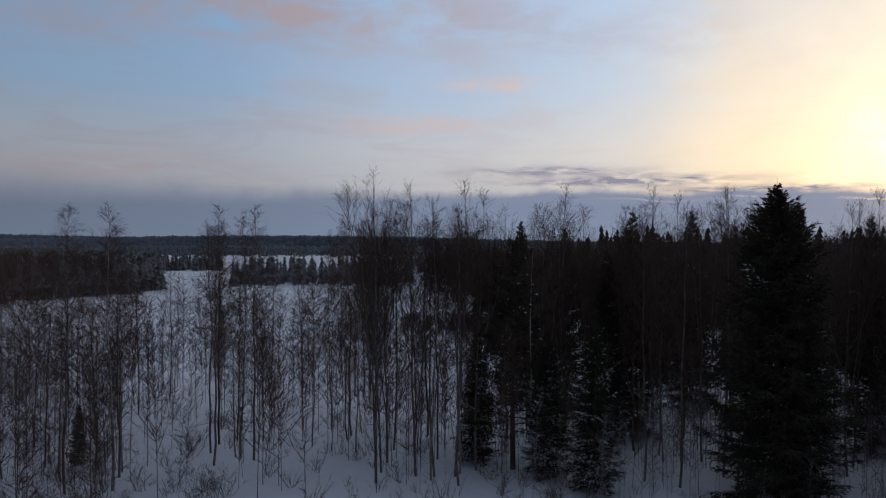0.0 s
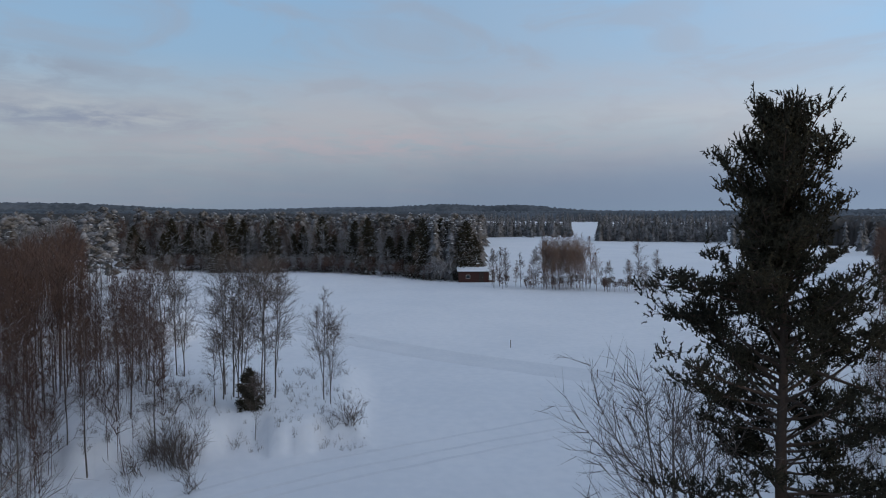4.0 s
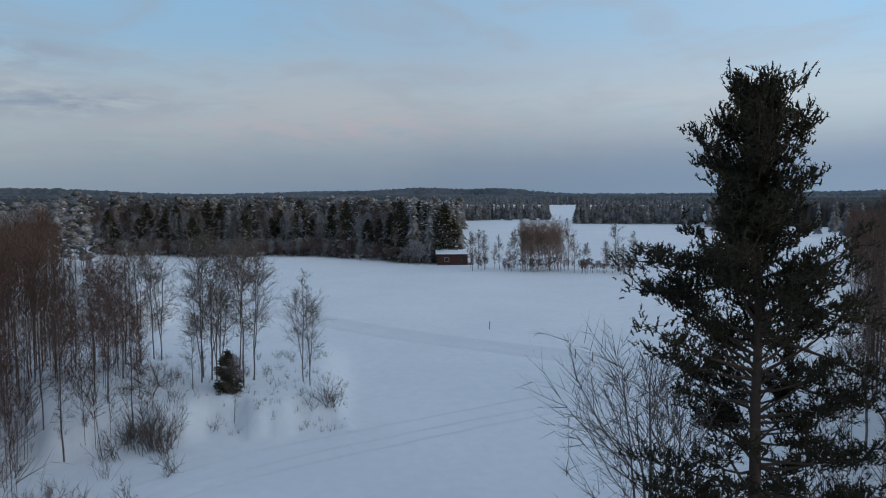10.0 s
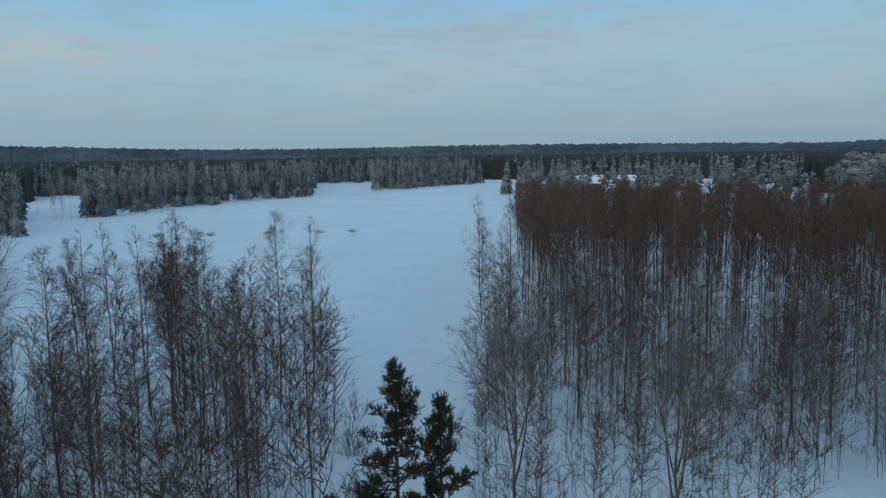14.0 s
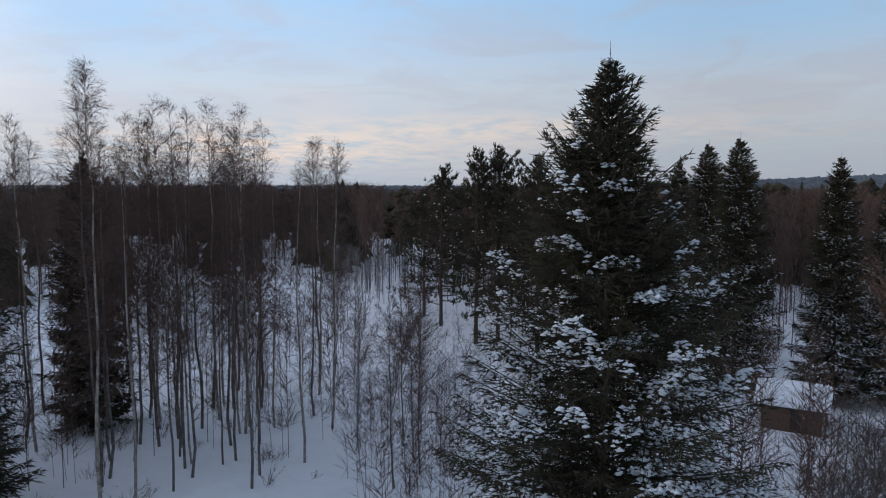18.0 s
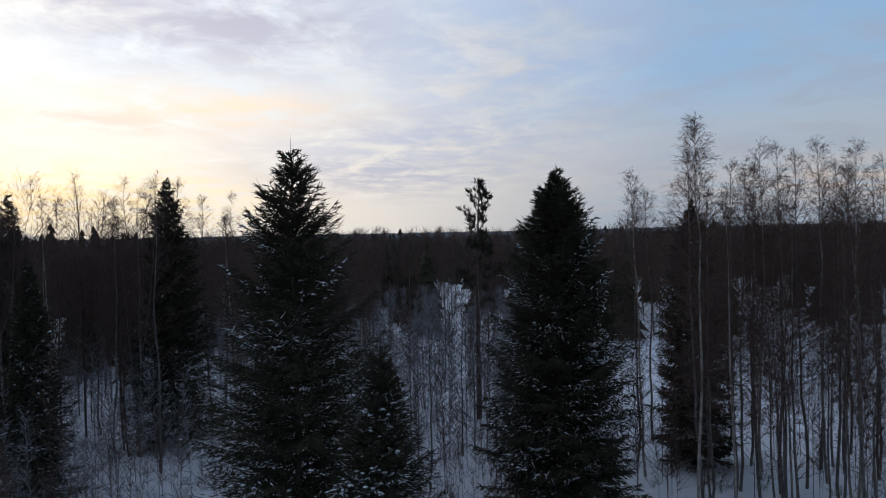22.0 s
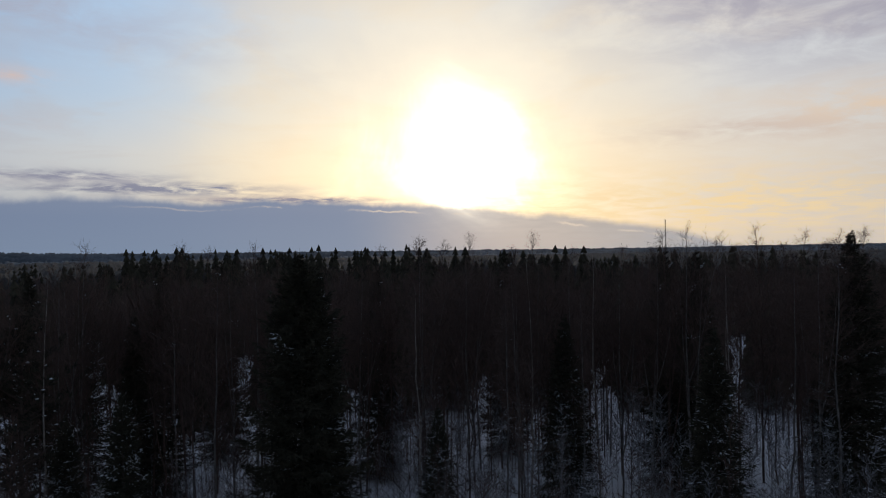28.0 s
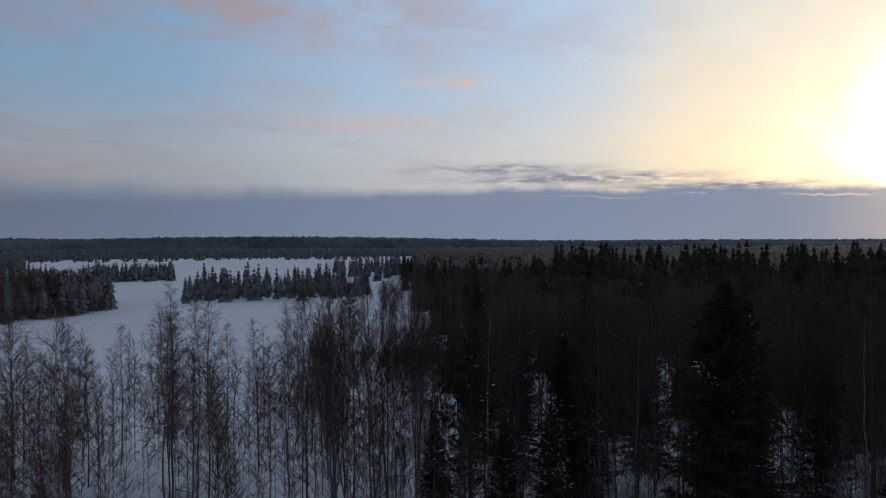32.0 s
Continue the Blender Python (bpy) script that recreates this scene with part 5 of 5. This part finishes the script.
def strip(name, label, category, line, profile, mat, step=1.5):
    """A ribbon with a cross-section that follows the snow along a line."""
    pts = [Vector(p) for p in line]
    path = []
    for a, b in zip(pts, pts[1:]):
        n = max(2, int((b - a).length / step))
        path += [a.lerp(b, i / n) for i in range(n)]
    path.append(pts[-1])
    xy = np.array([(p.x, p.y) for p in path])
    for _ in range(30):
        xy[1:-1] = (xy[:-2] + 2 * xy[1:-1] + xy[2:]) / 4
    d = np.gradient(xy, axis=0)
    nrm = unit(np.column_stack([-d[:, 1], d[:, 0]]))
    vs = []
    for off, up in profile:
        q = xy + nrm * off
        vs.append(np.column_stack([q, bumps(q[:, 0], q[:, 1]) + up]))
    n, k = len(xy), len(profile)
    i, j = np.meshgrid(np.arange(k - 1), np.arange(n - 1), indexing="ij")
    f = np.stack([i * n + j, i * n + j + 1, (i + 1) * n + j + 1, (i + 1) * n + j], 2).reshape(-1, 4)[:, ::-1]
    me = mesh_np(name, np.concatenate(vs), f)
    me.polygons.foreach_set("use_smooth", np.ones(len(me.polygons), bool))
    me.materials.append(mat)
    return tagged(new(name, me), label, category, kind="structure")


strip("road", "packed snow lane with low banks across the field", "lane", [(-140, -40), (-118, -12), (-92.6, 3.9), (-73.2, 18.4), (-58.8, 30.6), (-44, 45), (-30, 62)],
      [(-2.6, -0.02), (-1.9, 0.14), (-1.3, 0.03), (0, 0.02), (1.3, 0.03), (1.9, 0.16), (2.8, -0.02)], M_PACKED)
for k in range(3):
    o = 1.5 * k + (0.8 if k == 2 else 0)
    strip("pavement", "narrow ski track pressed into the snow", "track", [(-33 - o, -9), (-38.4 - o, -1.6), (-43.4 - o, 11.9), (-47.8 - o, 25.1), (-51 - o, 40)],
          [(-0.16, 0.004), (-0.1, 0.03), (-0.05, 0.008), (0.05, 0.008), (0.1, 0.03), (0.16, 0.004)], M_PACKED, 0.8)

# ---- buildings ----


def box(x0, x1, y0, y1, z0, z1, bevel=0.0):
    bm = bmesh.new()
    bmesh.ops.create_cube(bm, size=1.0)
    for v in bm.verts:
        v.co = ((x0 + x1) / 2 + v.co.x * (x1 - x0), (y0 + y1) / 2 + v.co.y * (y1 - y0), (z0 + z1) / 2 + v.co.z * (z1 - z0))
    if bevel:
        bmesh.ops.bevel(bm, geom=bm.edges[:], offset=bevel, segments=2, affect="EDGES")
    return bm


def slope(length, run, rise, thick, over, back=1.0, lumpy=0.0, seed=0):
    """A roof slab on one side of a ridge along x: from the ridge down to the eave at y = back * run."""
    rng = np.random.default_rng(seed)
    n, m = 14, 6
    bm = bmesh.new()
    grid = []
    for lay in (0, 1):
        rows = []
        for i in range(n + 1):
            row = []
            for j in range(m + 1):
                u, v = i / n, j / m
                x = (u - 0.5) * (length + 2 * over)
                y = back * v * (run + over)
                z = rise * (1 - v * (run + over) / run) + (thick if lay else 0)
                if lay and lumpy:
                    edge = min(1, 6 * min(u, 1 - u, 1 - v + 0.02))
                    z += lumpy * rng.normal() - thick * 0.6 * (1 - edge)
                row.append(bm.verts.new((x, y, z)))
            rows.append(row)
        grid.append(rows)
    for lay in (0, 1):
        for i in range(n):
            for j in range(m):
                a = grid[lay]
                bm.faces.new((a[i][j], a[i + 1][j], a[i + 1][j + 1], a[i][j + 1]))
    for i in range(n):
        bm.faces.new((grid[0][i][m], grid[0][i + 1][m], grid[1][i + 1][m], grid[1][i][m]))
        bm.faces.new((grid[0][i][0], grid[0][i + 1][0], grid[1][i + 1][0], grid[1][i][0]))
    for j in range(m):
        bm.faces.new((grid[0][0][j], grid[0][0][j + 1], grid[1][0][j + 1], grid[1][0][j]))
        bm.faces.new((grid[0][n][j], grid[0][n][j + 1], grid[1][n][j + 1], grid[1][n][j]))
    bmesh.ops.recalc_face_normals(bm, faces=bm.faces[:])
    return bm


def gable(width, depth, z0, rise, x, thick=0.12):
    bm = bmesh.new()
    vs = [bm.verts.new((x + dx, y, z)) for dx in (0, thick) for y, z in ((-depth / 2, z0), (depth / 2, z0), (0, z0 + rise))]
    bm.faces.new(vs[:3]), bm.faces.new(vs[3:][::-1])
    for i in range(3):
        j = (i + 1) % 3
        bm.faces.new((vs[i], vs[j], vs[j + 3], vs[i + 3]))
    bmesh.ops.recalc_face_normals(bm, faces=bm.faces[:])
    return bm


BOARD = {}


def boards(house, axis, at, lo, hi, z0, z1, width, mat, sign, skip=()):
    """Upright boards side by side along a wall, each a part of its own."""
    n = max(1, int(round((hi - lo) / width)))
    w = (hi - lo) / n
    key = (round(w, 3), round(z1 - z0, 3), axis, mat.name)
    if key not in BOARD:
        bm = box(-w / 2 + 0.006, w / 2 - 0.006, -0.02, 0.02, 0, z1 - z0) if axis == "x" else box(-0.02, 0.02, -w / 2 + 0.006, w / 2 - 0.006, 0, z1 - z0)
        me = bpy.data.meshes.new("board")
        bm.to_mesh(me)
        bm.free()
        BOARD[key] = me
    for i in range(n):
        c = lo + (i + 0.5) * w
        if any(a < c < b for a, b in skip):
            continue
        ob = part("board", BOARD[key], mat, house)
        off = 0.008 * (i % 3) * sign
        ob.location = (c, at + off, z0) if axis == "x" else (at + off, c, z0)


def window(house, x, y, z, w, h, axis="x", sign=-1):
    """Window set on a wall: frame and pane."""
    t = 0.05 * sign
    if axis == "x":
        fr = part("window", box(x - w / 2, x + w / 2, y, y + t, z, z + h), M_PALETRIM, house, "pale painted window frame")
        part("pane", box(x - w / 2 + 0.07, x + w / 2 - 0.07, y + t, y + t * 1.2, z + 0.07, z + h - 0.07), M_GLASS, fr, "dark glass pane")
    else:
        fr = part("window", box(x, x + t, y - w / 2, y + w / 2, z, z + h), M_PALETRIM, house, "pale painted window frame")
        part("pane", box(x + t, x + t * 1.2, y - w / 2 + 0.07, y + w / 2 - 0.07, z + 0.07, z + h - 0.07), M_GLASS, fr, "dark glass pane")


def house(name, label, category, az, d, turn, width, depth, wall_h, rise, wall_mat, board=0.25, snow=0.28, chimney=True, porch=0.0, door_x=0.0, windows=(), sink=0.0):
    """A small gabled building, ridge along its x; its front is at -y."""
    h = new(name)
    tagged(h, label, category)
    w2, d2 = width / 2, depth / 2
    part("wall", box(-w2, w2, -d2, -d2 + 0.12, -0.3, wall_h), M_DARKWOOD, h)
    part("wall", box(-w2, w2, d2 - 0.12, d2, -0.3, wall_h), M_DARKWOOD, h)
    part("wall", box(-w2, -w2 + 0.12, -d2 + 0.12, d2 - 0.12, -0.3, wall_h), M_DARKWOOD, h)
    part("wall", box(w2 - 0.12, w2, -d2 + 0.12, d2 - 0.12, -0.3, wall_h), M_DARKWOOD, h)
    boards(h, "x", -d2 - 0.025, -w2, w2, -0.1, wall_h, board, wall_mat, -1, ((door_x - 0.45, door_x + 0.45),))
    boards(h, "x", d2 + 0.025, -w2, w2, -0.1, wall_h, board, wall_mat, 1)
    boards(h, "y", -w2 - 0.025, -d2, d2, -0.1, wall_h, board, wall_mat, -1)
    boards(h, "y", w2 + 0.025, -d2, d2, -0.1, wall_h, board, wall_mat, 1)
    for x in (-w2, w2 - 0.12):
        part("gable", gable(width, depth, wall_h, rise, x), wall_mat, h)
    for s in (-1, 1):
        r = part("roof", slope(width, d2, rise, 0.1, 0.4, s), M_DARKWOOD, h, "dark boarded roof slope")
        r.location = (0, 0, wall_h + 0.02)
        q = part("roof_snow", slope(width, d2, rise, snow, 0.42, s, 0.02, 3), M_TREESNOW, h, "thick snow on the roof")
        q.location = (0, 0, wall_h + 0.124)
    dr = part("door", box(door_x - 0.42, door_x + 0.42, -d2 - 0.07, -d2 - 0.003, 0.0, 1.95), M_DARKWOOD, h, "dark plank door")
    part("door_handle", box(door_x + 0.28, door_x + 0.34, -d2 - 0.1, -d2 - 0.072, 0.95, 1.07), M_PALETRIM, dr)
    for x in (-w2, w2):
        for y in (-d2, d2):
            sx, sy = (-1 if x < 0 else 1), (-1 if y < 0 else 1)
            part("corner_board", box(x - 0.06 + sx * 0.03, x + 0.06 + sx * 0.03, y - 0.06 + sy * 0.03, y + 0.06 + sy * 0.03, -0.2, wall_h), M_PALETRIM if porch == 0 else wall_mat, h)
    for x, z, w, hh in windows:
        window(h, x, -d2 - 0.055, z, w, hh)
    if chimney:
        c = part("chimney", box(-0.3 + width * 0.15, 0.3 + width * 0.15, -0.25, 0.25, wall_h + rise * 0.5, wall_h + rise + 0.9, 0.02), M_DARKBARK, h, "dark chimney capped with snow")
        part("chimney_snow", box(-0.32 + width * 0.15, 0.32 + width * 0.15, -0.27, 0.27, wall_h + rise + 0.904, wall_h + rise + 1.1, 0.06), M_TREESNOW, c)
    if porch:
        part("porch_floor", box(w2 + 0.05, w2 + porch, -d2, d2, 0.0, 0.15), M_BROWNWOOD, h)
        for y in (-d2 + 0.1, d2 - 0.1):
            part("porch_post", box(w2 + porch - 0.14, w2 + porch, y - 0.07, y + 0.07, 0.15, wall_h), M_BROWNWOOD, h)
        part("porch_rail", box(w2 + porch - 0.1, w2 + porch - 0.04, -d2 + 0.17, d2 - 0.17, 0.85, 0.95), M_BROWNWOOD, h)
    x, y, z = spot(az, d)
    h.matrix_basis = pose(x, y, z - sink, 0, 0, turn)
    return h


house("lake_cottage", "low red-brown wooden cottage with a snowy roof by the lake", "cottage", 74.9, 158, 78, 6.2, 4.2, 2.3, 0.55, M_REDWOOD, snow=0.16, porch=1.3, door_x=1.6, windows=((-1.2, 0.8, 0.9, 0.8),))
house("garden_shed", "small red-brown board shed with a snow-covered roof among spruces", "shed", 205.8, 51, 200, 3.5, 2.6, 1.75, 0.85, M_BROWNWOOD, board=0.17, chimney=False, door_x=0.4, snow=0.2)
house("far_house", "distant house with a white snowy roof beyond the birch woods", "house", 143.1, 262, 130, 9, 7, 3.6, 2.2, M_BROWNWOOD, board=0.6, windows=((-2.5, 1.2, 1.2, 1.2), (2.4, 1.2, 1.2, 1.2)), sink=-1.0)
house("far_barn", "distant pale barn among the woods", "barn", 140.2, 275, 120, 8, 6, 3.4, 1.6, M_PALETRIM, board=0.6, chimney=False, sink=-1.2)
house("lake_house", "distant house on the wooded point beyond the field", "house", 3.6, 352, 10, 10, 7, 3.2, 2.0, M_DARKWOOD, board=0.6, windows=((-3, 1.2, 1.2, 1.1), (2.6, 1.2, 1.2, 1.1)))
house("lake_house_low", "distant low building on the wooded point beyond the field", "house", 8.6, 318, 5, 9, 6, 2.4, 1.5, M_BROWNWOOD, board=0.6, chimney=False)

# ---- small things ----


def post(az, d, height, width, label, name="wooden_post", lean=0.0):
    x, y, z = spot(az, d)
    ob = new(name)
    part("shaft", box(-width / 2, width / 2, -width / 2, width / 2, -0.3, height, width * 0.12), M_BROWNWOOD, ob)
    part("snow_cap", box(-width * 0.55, width * 0.55, -width * 0.55, width * 0.55, height + 0.002, height + width * 0.4, width * 0.15), M_TREESNOW, ob)
    ob.matrix_basis = pose(x, y, z, lean, lean * 0.6, az)
    return tagged(ob, label, "post", "posts")


post(193.2, 34.5, 1.0, 0.42, "thick brown wooden post with a cap of snow")
post(194.9, 35.0, 0.9, 0.2, "thin grey wooden post with a cap of snow", lean=3)
for az, d in ((65.4, 67.0), (64.1, 66.0), (86.2, 90.5), (72.0, 82.0)):
    post(az, d, 0.9, 0.07, "thin marker stake beside the lane", "marker_stake", 4)


def mast(az, d, height):
    """Guyed lattice mast on the far ridge."""
    ob = new("radio_mast")
    s = Sticks()
    w = 0.8
    legs = [(w * math.cos(a), w * math.sin(a)) for a in (0.5, 2.6, 4.7)]
    for x, y in legs:
        s.add([[x, y, -2]], [[x, y, height]], 0.22, 0.2)
    part("legs", s.mesh("legs", 5), M_DARKWOOD, ob)
    b = Sticks()
    for k in range(int(height / 2.5)):
        for (x0, y0), (x1, y1) in zip(legs, legs[1:] + legs[:1]):
            b.add([[x0, y0, k * 2.5]], [[x1, y1, k * 2.5 + 2.5]], 0.08, 0.08)
    part("lattice", b.mesh("lattice", 3), M_DARKWOOD, ob)
    x, y, z = spot(az, d)
    ob.matrix_basis = pose(x, y, z)
    tagged(ob, "thin lattice radio mast above the far woods", "mast")


mast(308.2, 1150, 62)
